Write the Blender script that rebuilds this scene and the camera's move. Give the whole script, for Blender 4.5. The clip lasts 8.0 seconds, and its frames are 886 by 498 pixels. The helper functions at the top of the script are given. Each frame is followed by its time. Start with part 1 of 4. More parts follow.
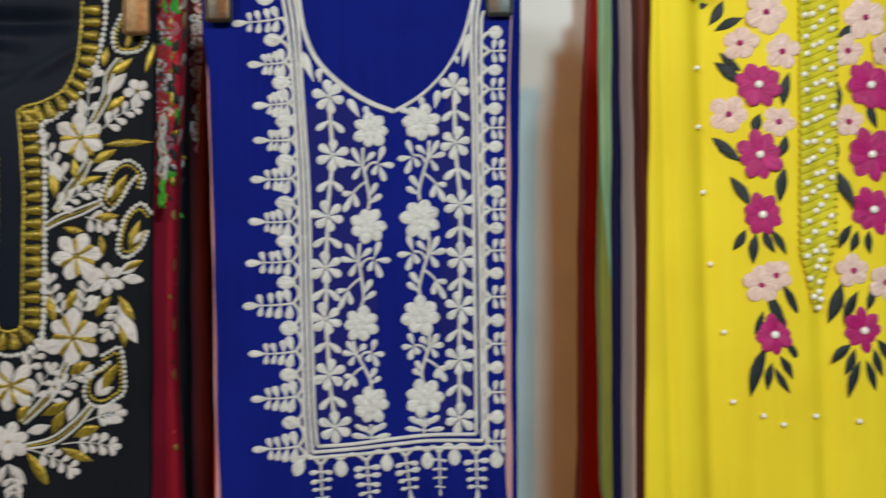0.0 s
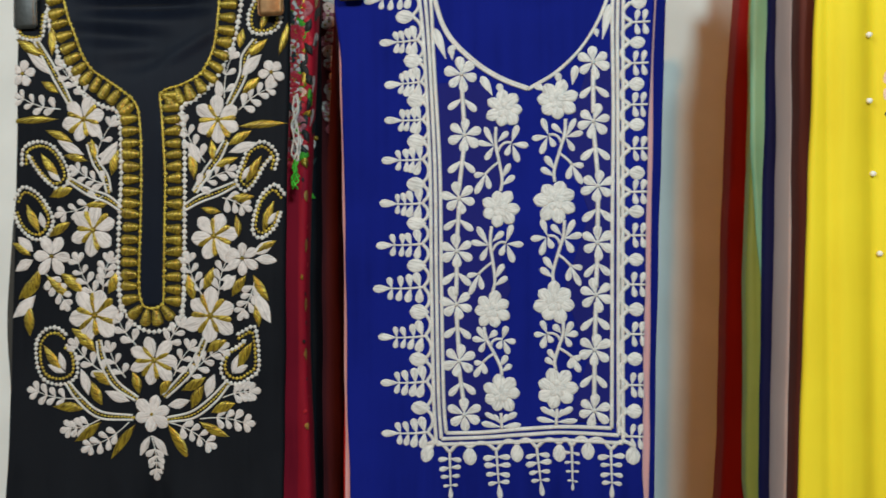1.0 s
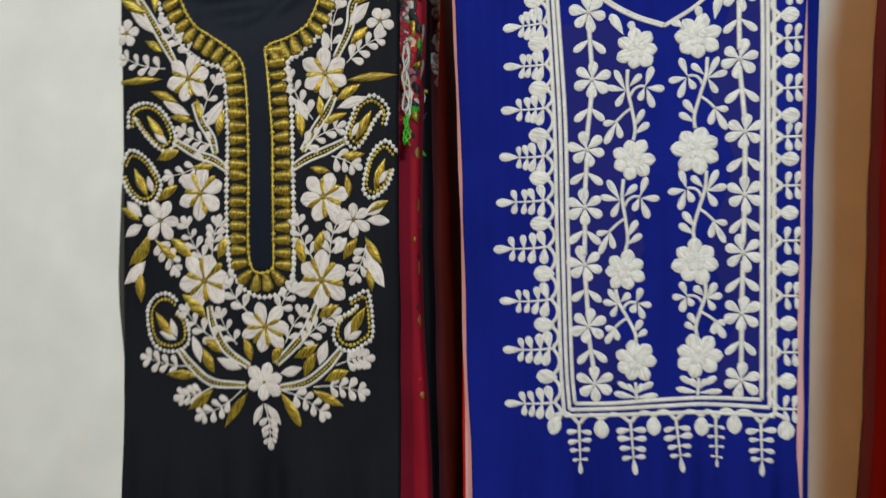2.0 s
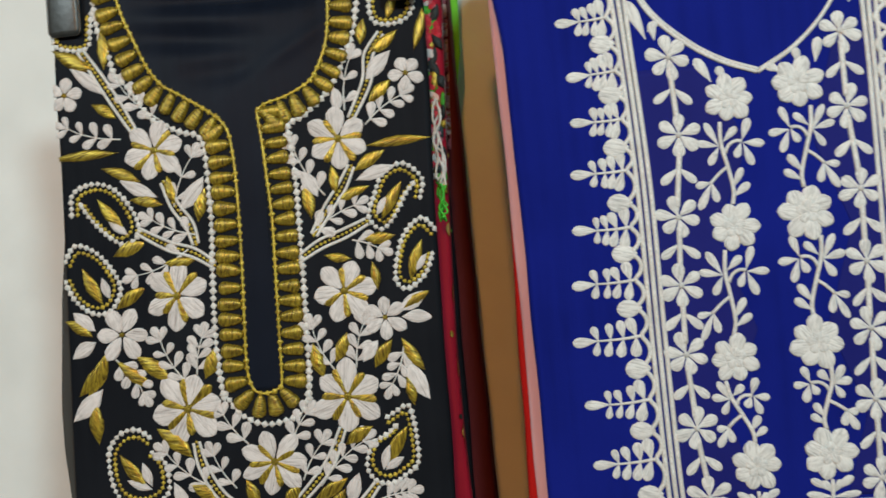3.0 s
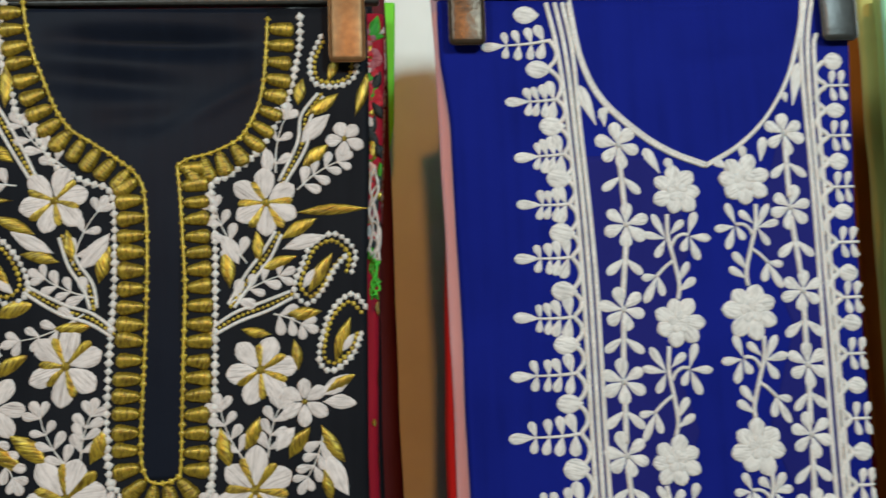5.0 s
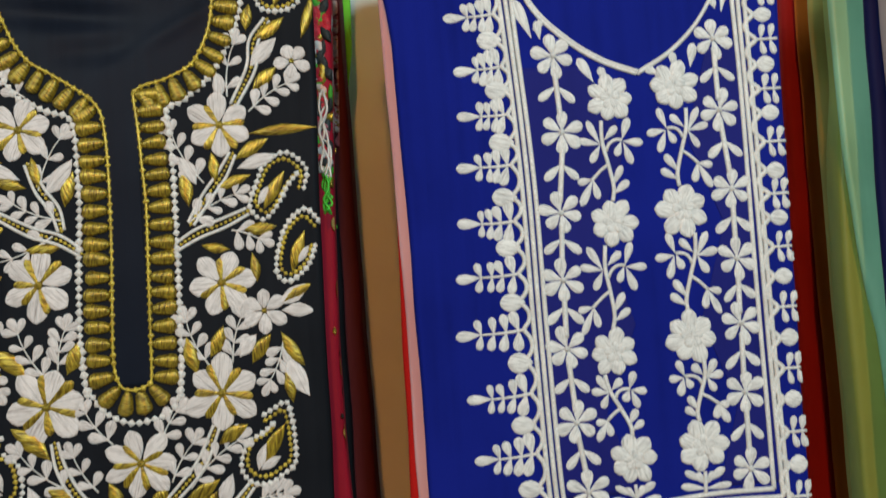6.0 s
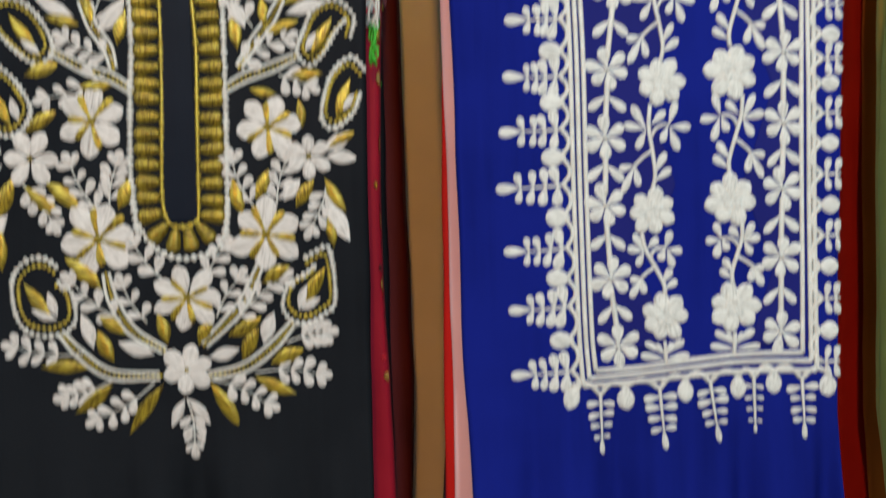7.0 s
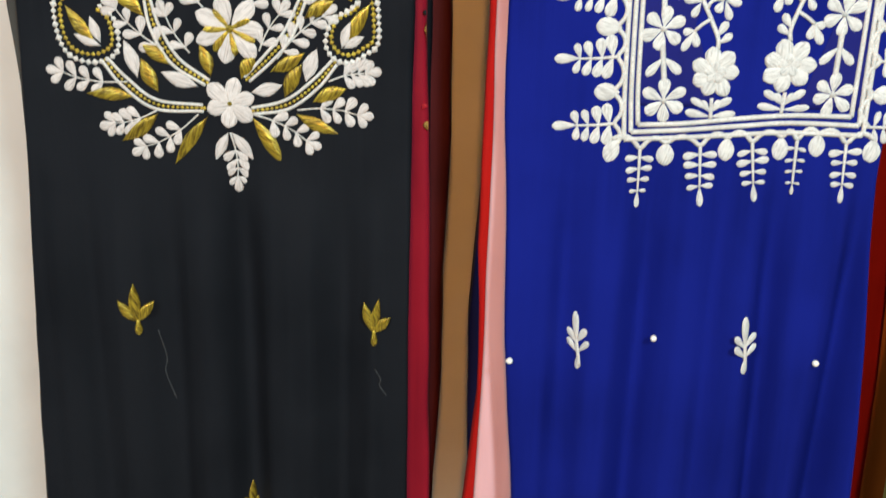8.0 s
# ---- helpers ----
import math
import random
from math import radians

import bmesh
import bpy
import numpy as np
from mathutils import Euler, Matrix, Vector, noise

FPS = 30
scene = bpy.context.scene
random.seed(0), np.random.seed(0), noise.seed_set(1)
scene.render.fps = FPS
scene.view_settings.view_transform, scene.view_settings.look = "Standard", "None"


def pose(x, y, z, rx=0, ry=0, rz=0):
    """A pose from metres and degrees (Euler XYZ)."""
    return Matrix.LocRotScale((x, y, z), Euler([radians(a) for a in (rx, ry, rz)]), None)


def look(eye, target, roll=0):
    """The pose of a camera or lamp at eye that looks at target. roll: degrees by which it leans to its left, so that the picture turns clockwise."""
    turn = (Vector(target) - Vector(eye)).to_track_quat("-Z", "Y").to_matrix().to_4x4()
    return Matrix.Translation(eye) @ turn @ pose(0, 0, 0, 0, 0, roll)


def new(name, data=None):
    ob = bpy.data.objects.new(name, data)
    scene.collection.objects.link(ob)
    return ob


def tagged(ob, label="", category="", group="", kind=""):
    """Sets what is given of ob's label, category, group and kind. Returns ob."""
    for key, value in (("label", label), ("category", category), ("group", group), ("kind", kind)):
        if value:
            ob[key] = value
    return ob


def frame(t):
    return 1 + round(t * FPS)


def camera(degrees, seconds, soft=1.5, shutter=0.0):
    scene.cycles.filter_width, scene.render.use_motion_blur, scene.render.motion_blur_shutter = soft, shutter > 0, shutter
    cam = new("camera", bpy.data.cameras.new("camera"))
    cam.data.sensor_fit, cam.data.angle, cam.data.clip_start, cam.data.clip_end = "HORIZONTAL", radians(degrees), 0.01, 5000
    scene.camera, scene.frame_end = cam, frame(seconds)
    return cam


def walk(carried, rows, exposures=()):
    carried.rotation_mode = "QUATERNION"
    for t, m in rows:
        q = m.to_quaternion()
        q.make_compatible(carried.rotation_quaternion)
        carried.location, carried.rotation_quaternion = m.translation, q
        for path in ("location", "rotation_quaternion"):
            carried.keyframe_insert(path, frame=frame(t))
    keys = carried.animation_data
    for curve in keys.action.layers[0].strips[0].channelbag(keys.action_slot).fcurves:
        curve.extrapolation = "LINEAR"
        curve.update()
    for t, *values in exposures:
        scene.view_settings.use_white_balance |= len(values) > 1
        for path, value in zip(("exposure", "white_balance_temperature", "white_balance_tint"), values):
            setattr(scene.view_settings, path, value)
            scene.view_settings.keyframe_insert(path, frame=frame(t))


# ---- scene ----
SHUTTER = 0.45
COOL_W, SIDE_W, WARM_W = 31.0, 27.0, 18.5
CR_EDGE = -362
EXPOSURES = [(0.0, 0.05), (1.5, 0.2), (3.5, 0.22), (5.0, 0.2), (6.5, 0.28), (7.0, 0.40), (7.6, 0.64), (8.0, 0.88)]
cam = camera(57.1, 8.0, soft=1.5, shutter=SHUTTER)
PATH = [
    (0, (0.005, 0.053, 1.476), (-0.014, 2.052, 1.536), -1.1),
    (0.1, (-0.001, 0.053, 1.48), (-0.069, 2.049, 1.524), -1.3),
    (0.3, (-0.014, 0.051, 1.486), (-0.175, 2.044, 1.482), -1.3),
    (0.5, (-0.015, 0.067, 1.481), (-0.228, 2.056, 1.468), -1.1),
    (1, (-0.011, 0.088, 1.486), (-0.327, 2.063, 1.491), -0.3),
    (1.2, (0.001, 0.094, 1.479), (-0.37, 2.056, 1.48), 0.2),
    (1.5, (0.007, 0.108, 1.468), (-0.49, 2.045, 1.426), 0.3),
    (1.7, (0.001, 0.113, 1.462), (-0.602, 2.018, 1.383), -0.1),
    (2.8, (-0.31, 0.278, 1.519), (-0.406, 2.275, 1.547), -6.1),
    (3, (-0.308, 0.288, 1.52), (-0.459, 2.282, 1.569), -4.9),
    (3.2, (-0.344, 0.295, 1.514), (-0.487, 2.287, 1.562), -3.7),
    (3.4, (-0.365, 0.296, 1.501), (-0.469, 2.292, 1.592), -1.5),
    (3.5, (-0.385, 0.301, 1.512), (-0.439, 2.298, 1.597), -1.3),
    (3.6, (-0.375, 0.307, 1.524), (-0.454, 2.305, 1.592), -0.7),
    (4, (-0.389, 0.349, 1.541), (-0.546, 2.335, 1.716), -1.9),
    (4.2, (-0.382, 0.363, 1.542), (-0.508, 2.34, 1.747), -1.7),
    (4.5, (-0.372, 0.359, 1.533), (-0.422, 2.348, 1.735), -2.1),
    (4.8, (-0.356, 0.35, 1.53), (-0.316, 2.334, 1.741), -1.8),
    (5, (-0.347, 0.342, 1.524), (-0.228, 2.324, 1.756), -2.0),
    (5.2, (-0.339, 0.327, 1.527), (-0.193, 2.31, 1.748), -2.0),
    (6.3, (-0.291, 0.292, 1.465), (-0.213, 2.289, 1.539), -4.9),
    (6.5, (-0.302, 0.285, 1.458), (-0.26, 2.284, 1.52), -4.2),
    (6.8, (-0.305, 0.285, 1.431), (-0.298, 2.289, 1.457), -2.5),
    (7, (-0.307, 0.293, 1.41), (-0.298, 2.292, 1.347), -1.6),
    (7.2, (-0.31, 0.296, 1.39), (-0.3, 2.28, 1.198), -0.5),
    (7.3, (-0.323, 0.289, 1.392), (-0.292, 2.274, 1.149), -0.1),
    (7.5, (-0.318, 0.293, 1.37), (-0.332, 2.265, 1.038), 0.6),
    (7.7, (-0.321, 0.288, 1.359), (-0.36, 2.244, 0.918), 1.0),
    (8, (-0.321, 0.283, 1.351), (-0.376, 2.212, 0.827), 1.2),
]
walk(cam, [(t, look(eye, target, roll)) for t, eye, target, roll in PATH], EXPOSURES)

# ---- light: a cool ceiling lamp and a warm bulb, both in front and to one side, plus an added fill ----
world = bpy.data.worlds.new("world")
scene.world = world
world.use_nodes = True
world.node_tree.nodes["Background"].inputs[0].default_value = (0.8, 0.9, 1.0, 1)
world.node_tree.nodes["Background"].inputs[1].default_value = 0.02


def area_lamp(name, eye, target, size, watts, colour):
    data = bpy.data.lights.new(name, "AREA")
    data.shape, data.size, data.energy, data.color = "DISK", size, watts, colour
    ob = new(name, data)
    ob.matrix_basis = look(eye, target)
    return ob


area_lamp("cool_lamp", (0.60, -0.95, 2.42), (-0.1, 1.1, 1.4), 0.30, COOL_W, (0.71, 0.96, 1.0))
# unseen lamp, added to fill in from the left
area_lamp("side_fill_lamp", (-1.6, -1.2, 2.6), (-0.3, 1.1, 1.3), 0.6, SIDE_W, (0.82, 0.97, 1.0))
area_lamp("warm_lamp", (-0.305, -1.5, 2.35), (-0.3, 1.1, 1.5), 0.12, WARM_W, (1.0, 0.40, 0.075))

# ---- materials ----


def principled(name):
    m = bpy.data.materials.new(name)
    m.use_nodes = True
    return m, m.node_tree, m.node_tree.nodes["Principled BSDF"]


def noise_node(nt, scale, detail=3.0, coord="Object", stretch=(1, 1, 1)):
    tc, mp, n = nt.nodes.new("ShaderNodeTexCoord"), nt.nodes.new("ShaderNodeMapping"), nt.nodes.new("ShaderNodeTexNoise")
    mp.inputs["Scale"].default_value = stretch
    n.inputs["Scale"].default_value, n.inputs["Detail"].default_value = scale, detail
    nt.links.new(tc.outputs[coord], mp.inputs[0])
    nt.links.new(mp.outputs[0], n.inputs[0])
    return n


def mixed(nt, fac, a, b):
    mx = nt.nodes.new("ShaderNodeMix")
    mx.data_type = "RGBA"
    for k, v in ((6, a), (7, b)):
        if isinstance(v, tuple):
            mx.inputs[k].default_value = (*v, 1)
        else:
            nt.links.new(v, mx.inputs[k])
    if isinstance(fac, float):
        mx.inputs[0].default_value = fac
    else:
        nt.links.new(fac, mx.inputs[0])
    return mx.outputs[2]


def ramp(nt, value, a, b):
    r = nt.nodes.new("ShaderNodeMapRange")
    r.inputs[1].default_value, r.inputs[2].default_value = a, b
    nt.links.new(value, r.inputs[0])
    return r.outputs[0]


def bumped(nt, bsdf, height, strength, distance):
    b = nt.nodes.new("ShaderNodeBump")
    b.inputs["Strength"].default_value, b.inputs["Distance"].default_value = strength, distance
    nt.links.new(height, b.inputs["Height"])
    nt.links.new(b.outputs[0], bsdf.inputs["Normal"])


def cloth_material(name, dark, light, rough=0.6, sheen=0.03, sheen_tint=(1, 1, 1), spec=0.08, gloss=(1, 1, 1)):
    """Woven cloth: broad uneven dye, vertical streaks and a fine crinkle."""
    m, nt, b = principled(name)
    broad = noise_node(nt, 7.0, 4.0)
    streak = noise_node(nt, 30.0, 3.0, stretch=(3.0, 1.0, 0.12))
    fine = noise_node(nt, 900.0, 2.0)
    base = mixed(nt, ramp(nt, broad.outputs[0], 0.35, 0.65), dark, light)
    nt.links.new(mixed(nt, ramp(nt, streak.outputs[0], 0.3, 0.9), base, light), b.inputs["Base Color"])
    b.inputs["Roughness"].default_value, b.inputs["Specular IOR Level"].default_value = rough, spec
    b.inputs["Specular Tint"].default_value = (*gloss, 1)
    b.inputs["Sheen Weight"].default_value, b.inputs["Sheen Tint"].default_value = sheen, (*sheen_tint, 1)
    b.inputs["Sheen Roughness"].default_value = 0.4
    add = nt.nodes.new("ShaderNodeMath")
    add.operation = "MULTIPLY_ADD"
    add.inputs[1].default_value = 0.35
    nt.links.new(fine.outputs[0], add.inputs[0])
    nt.links.new(streak.outputs[0], add.inputs[2])
    bumped(nt, b, add.outputs[0], 0.25, 0.002)
    return m


def thread_material(name, dark, light, rough=0.5, stretch=(1.5, 13.0, 1.0), metal=0.0, slant=0.0, spec=0.4, low=0.36, high=0.60, relief=0.0014):
    """Satin stitch: uneven parallel threads, each piece with its own pattern."""
    m, nt, b = principled(name)
    tc, mp, n = nt.nodes.new("ShaderNodeTexCoord"), nt.nodes.new("ShaderNodeMapping"), nt.nodes.new("ShaderNodeTexNoise")
    turn, info, own = nt.nodes.new("ShaderNodeMapping"), nt.nodes.new("ShaderNodeObjectInfo"), nt.nodes.new("ShaderNodeMath")
    own.operation = "MULTIPLY"
    own.inputs[1].default_value = 37.0
    nt.links.new(info.outputs["Random"], own.inputs[0])
    turn.inputs["Rotation"].default_value = (0, 0, slant)
    mp.inputs["Scale"].default_value = stretch
    nt.links.new(own.outputs[0], mp.inputs["Location"])
    nt.links.new(tc.outputs["Object"], turn.inputs[0])
    nt.links.new(turn.outputs[0], mp.inputs[0])
    nt.links.new(mp.outputs[0], n.inputs[0])
    n.inputs["Scale"].default_value, n.inputs["Detail"].default_value, n.inputs["Roughness"].default_value = 1.0, 3.0, 0.6
    blot = noise_node(nt, 2.6, 3.0, "Object")
    nt.links.new(own.outputs[0], blot.inputs[0].links[0].from_node.inputs["Location"])
    mid = tuple(0.45 * p + 0.55 * q for p, q in zip(dark, light))
    base = mixed(nt, ramp(nt, info.outputs["Random"], -0.8, 1.8), light, mid)
    worn = mixed(nt, ramp(nt, blot.outputs[0], 0.46, 0.74), base, tuple(0.35 * p + 0.65 * q * 0.8 for p, q in zip(dark, light)))
    nt.links.new(mixed(nt, ramp(nt, n.outputs[0], high, low), worn, dark), b.inputs["Base Color"])
    b.inputs["Roughness"].default_value, b.inputs["Metallic"].default_value = rough, metal
    b.inputs["Specular IOR Level"].default_value = spec
    bumped(nt, b, n.outputs[0], 0.9, relief)
    return m


def cord_material(name, dark, light, rough=0.55, scale=700.0, metal=0.0):
    m, nt, b = principled(name)
    n = noise_node(nt, scale, 2.0)
    big = noise_node(nt, 60.0, 2.0)
    base = mixed(nt, ramp(nt, n.outputs[0], 0.3, 0.62), dark, light)
    nt.links.new(mixed(nt, ramp(nt, big.outputs[0], 0.35, 0.9), base, dark), b.inputs["Base Color"])
    b.inputs["Roughness"].default_value, b.inputs["Metallic"].default_value = rough, metal
    bumped(nt, b, n.outputs[0], 0.5, 0.0008)
    return m


def plain_material(name, dark, light, rough, metal=0.0, scale=60.0, bump=0.1):
    m, nt, b = principled(name)
    n = noise_node(nt, scale, 5.0)
    nt.links.new(mixed(nt, ramp(nt, n.outputs[0], 0.3, 0.7), dark, light), b.inputs["Base Color"])
    b.inputs["Roughness"].default_value, b.inputs["Metallic"].default_value = rough, metal
    bumped(nt, b, n.outputs[0], bump, 0.002)
    return m


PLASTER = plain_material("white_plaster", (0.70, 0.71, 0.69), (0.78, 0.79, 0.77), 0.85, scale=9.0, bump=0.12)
# grey for unseen walls and ceiling, chosen for how much light they bounce back
BOUNCE_GREY = plain_material("bounce_grey", (0.18, 0.18, 0.175), (0.23, 0.23, 0.225), 0.8, scale=6.0)
FLOOR_TILE = plain_material("floor_tile", (0.42, 0.40, 0.37), (0.52, 0.50, 0.46), 0.35, scale=5.0)
BLACK_CLOTH = cloth_material("black_georgette", (0.0062, 0.0072, 0.0096), (0.0105, 0.0119, 0.0153), 0.5, 0.0, (0.6, 0.7, 0.9), 0.03, (0.82, 0.9, 1.0))
LINING = cloth_material("blue_black_lining", (0.0030, 0.0046, 0.0092), (0.0064, 0.0094, 0.0176), 0.45, 0.02, (0.5, 0.7, 1.0), 0.06)
BLUE_CLOTH = cloth_material("royal_blue_georgette", (0.0050, 0.0090, 0.118), (0.0072, 0.0130, 0.176), 0.50, 0.0, (0.1, 0.15, 0.9), 0.05, (0.06, 0.12, 1.0))
YELLOW_CLOTH = cloth_material("yellow_georgette", (0.70, 0.52, 0.022), (0.78, 0.61, 0.028), 0.6, 0.02, (1, 0.9, 0.3), 0.1)
NET_CLOTH = cloth_material("indigo_net", (0.0065, 0.0085, 0.105), (0.010, 0.012, 0.135), 0.7, 0.02, (0.4, 0.4, 0.8))
CRIMSON = cloth_material("crimson_cloth", (0.22, 0.008, 0.022), (0.32, 0.012, 0.03), 0.6, 0.03, (1, 0.4, 0.4))
MAROON = cloth_material("maroon_cloth", (0.058, 0.011, 0.014), (0.092, 0.016, 0.020), 0.65, 0.03, (0.8, 0.3, 0.3))
BROWN = cloth_material("chocolate_cloth", (0.075, 0.020, 0.016), (0.11, 0.030, 0.022), 0.65, 0.03, (0.8, 0.4, 0.3))
PINK = cloth_material("rose_pink_cloth", (0.62, 0.32, 0.34), (0.70, 0.39, 0.41), 0.6, 0.03)
RED = cloth_material("red_cloth", (0.42, 0.012, 0.010), (0.55, 0.016, 0.014), 0.6, 0.03, (1, 0.4, 0.3))
NAVY = cloth_material("navy_cloth", (0.008, 0.010, 0.060), (0.012, 0.016, 0.090), 0.6, 0.03)
TAUPE = cloth_material("taupe_cloth", (0.58, 0.46, 0.44), (0.68, 0.56, 0.53), 0.65, 0.03)
MINT = cloth_material("mint_green_satin", (0.24, 0.58, 0.36), (0.36, 0.78, 0.50), 0.38, 0.03, (0.7, 1, 0.7), 0.35)
OLIVE = cloth_material("olive_satin", (0.24, 0.32, 0.07), (0.36, 0.47, 0.11), 0.45, 0.03, (0.8, 1, 0.5), 0.25)
STRAW = cloth_material("straw_yellow_cloth", (0.36, 0.34, 0.10), (0.46, 0.44, 0.14), 0.6, 0.03)
DEEP_RED = cloth_material("deep_red_cloth", (0.26, 0.011, 0.011), (0.36, 0.016, 0.015), 0.6, 0.03, (1, 0.4, 0.3))
STRIP = cloth_material("olive_yellow_net", (0.46, 0.40, 0.022), (0.60, 0.53, 0.030), 0.6, 0.02, (1, 0.9, 0.3), 0.1)
LIME = cloth_material("lime_green_cloth", (0.12, 0.50, 0.03), (0.18, 0.65, 0.05), 0.55, 0.03)
ORANGE = cloth_material("orange_cloth", (0.38, 0.095, 0.012), (0.47, 0.13, 0.018), 0.6, 0.03)
GOLD = thread_material("gold_thread", (0.095, 0.058, 0.006), (0.60, 0.45, 0.045), 0.32, (15.0, 1.8, 1.0), 0.55, 0.5, 0.6, 0.36, 0.62, 0.0009)
GOLD_BAR = thread_material("gold_bar_thread", (0.065, 0.038, 0.004), (0.45, 0.335, 0.034), 0.34, (18.0, 2.0, 1.0), 0.5, 0.1, 0.5, 0.34, 0.60, 0.0007)
WHITE = thread_material("white_thread", (0.24, 0.21, 0.20), (0.72, 0.675, 0.66), 0.6, (1.3, 15.0, 1.0), 0.0, 0.12, 0.2, 0.26, 0.50, 0.0008)
IVORY = thread_material("ivory_thread", (0.32, 0.31, 0.305), (0.74, 0.73, 0.705), 0.6, (1.6, 13.0, 1.0), 0.0, 0.35, 0.2, 0.26, 0.52, 0.0008)
GOLD_SPOT = thread_material("dull_gold_thread", (0.20, 0.10, 0.02), (0.55, 0.36, 0.09), 0.5)
MAGENTA_TH = thread_material("magenta_thread", (0.26, 0.003, 0.075), (0.60, 0.012, 0.21), 0.5, (1.6, 14.0, 1.0))
PEACH_TH = thread_material("peach_thread", (0.60, 0.38, 0.32), (0.92, 0.69, 0.62), 0.55, (1.6, 14.0, 1.0))
DARK_TH = thread_material("bottle_black_thread", (0.004, 0.007, 0.009), (0.020, 0.032, 0.036), 0.5, (10.0, 1.6, 1.0), 0.0, 0.5, 0.3)
GREEN_TH = thread_material("green_thread", (0.02, 0.22, 0.01), (0.07, 0.5, 0.03), 0.5)
RED_TH = thread_material("red_thread", (0.35, 0.01, 0.02), (0.65, 0.02, 0.05), 0.5)
PINK_TH = thread_material("pink_thread", (0.28, 0.06, 0.09), (0.52, 0.20, 0.24), 0.5)
WHITE_CORD = cord_material("white_cord", (0.44, 0.42, 0.40), (0.72, 0.70, 0.67))
GOLD_CORD = cord_material("gold_cord", (0.20, 0.13, 0.01), (0.68, 0.52, 0.06), 0.36, metal=0.25)
GREY_CORD = cord_material("grey_cord", (0.05, 0.055, 0.06), (0.11, 0.115, 0.12))
GREEN_CORD = cord_material("green_cord", (0.02, 0.25, 0.01), (0.06, 0.6, 0.03))
PEARL = plain_material("pearl", (0.78, 0.72, 0.66), (0.88, 0.84, 0.80), 0.18, 0.0, 300.0, 0.02)
BLACK_PLASTIC = plain_material("black_plastic", (0.018, 0.020, 0.019), (0.030, 0.033, 0.031), 0.38, 0.0, 160.0, 0.15)
BRONZE = plain_material("bronze_plated", (0.15, 0.080, 0.033), (0.23, 0.125, 0.052), 0.44, 0.65, 130.0, 0.15)
DARK_BRONZE = plain_material("dark_bronze_plated", (0.040, 0.028, 0.019), (0.072, 0.050, 0.031), 0.34, 0.6, 130.0, 0.3)
STEEL = plain_material("brushed_steel", (0.5, 0.5, 0.5), (0.62, 0.62, 0.62), 0.3, 1.0, 200.0)

# ---- building kit ----
PLACED = {}
FOLD = {}


def mesh_of(name, bm, materials, smooth=True):
    bmesh.ops.recalc_face_normals(bm, faces=bm.faces)
    me = bpy.data.meshes.new(name)
    bm.to_mesh(me)
    bm.free()
    for mt in materials if isinstance(materials, (list, tuple)) else (materials,):
        me.materials.append(mt)
    if smooth:
        me.polygons.foreach_set("use_smooth", [True] * len(me.polygons))
    return me


def folded(p):
    """Where a point of the pattern comes to lie when the cloth's side folds turn it back."""
    if FOLD:
        a, b = FOLD["left"](p.z) + 0.001, FOLD["right"](p.z) - 0.001
        if p.x < a:
            return Vector((a - 0.0012, p.y + (a - p.x), p.z))
        if p.x > b:
            return Vector((b + 0.0012, p.y + (p.x - b), p.z))
    return p


def fold_mesh(mesh, m):
    """The mesh, or its own copy where it runs round a side fold."""
    if not FOLD:
        return mesh
    there = [m @ v.co for v in mesh.vertices]
    turned = [folded(p) for p in there]
    if all(p is q for p, q in zip(there, turned)):
        return mesh
    mesh, back = mesh.copy(), m.inverted()
    for v, q in zip(mesh.vertices, turned):
        v.co = back @ q
    return mesh


def under(ob, parent, m=None):
    """Hangs ob under parent at the pose m in the world."""
    m = m or Matrix()
    PLACED[ob] = m
    ob.parent = parent
    ob.matrix_parent_inverse = PLACED[parent].inverted()
    ob.matrix_basis = m
    return ob


def thing(name, at, label, category, group="", kind=""):
    ob = tagged(new(name), label, category, group, kind)
    ob.matrix_basis = Matrix.Translation(at)
    PLACED[ob] = Matrix.Translation(at)
    return ob


def part(name, bm, material, parent, label="", smooth=True):
    if FOLD:
        for v in bm.verts:
            v.co = folded(v.co.copy())
    ob = under(new(name, mesh_of(name, bm, material, smooth)), parent)
    return tagged(ob, label) if label else ob


def stuff(ob):
    return tagged(ob, kind="stuff")


def piece(name, mesh, parent, m, label=""):
    ob = under(new(name, fold_mesh(mesh, m)), parent, m)
    return tagged(ob, label) if label else ob


def box_bm(x0, x1, y0, y1, z0, z1, bevel=0.0, bm=None):
    bm = bm or bmesh.new()
    r = bmesh.ops.create_cube(bm, size=1.0)
    bmesh.ops.scale(bm, verts=r["verts"], vec=(x1 - x0, y1 - y0, z1 - z0))
    bmesh.ops.translate(bm, verts=r["verts"], vec=((x0 + x1) / 2, (y0 + y1) / 2, (z0 + z1) / 2))
    if bevel:
        es = list({e for v in r["verts"] for e in v.link_edges})
        bmesh.ops.bevel(bm, geom=es, offset=bevel, segments=3, affect="EDGES", profile=0.5)
    return bm


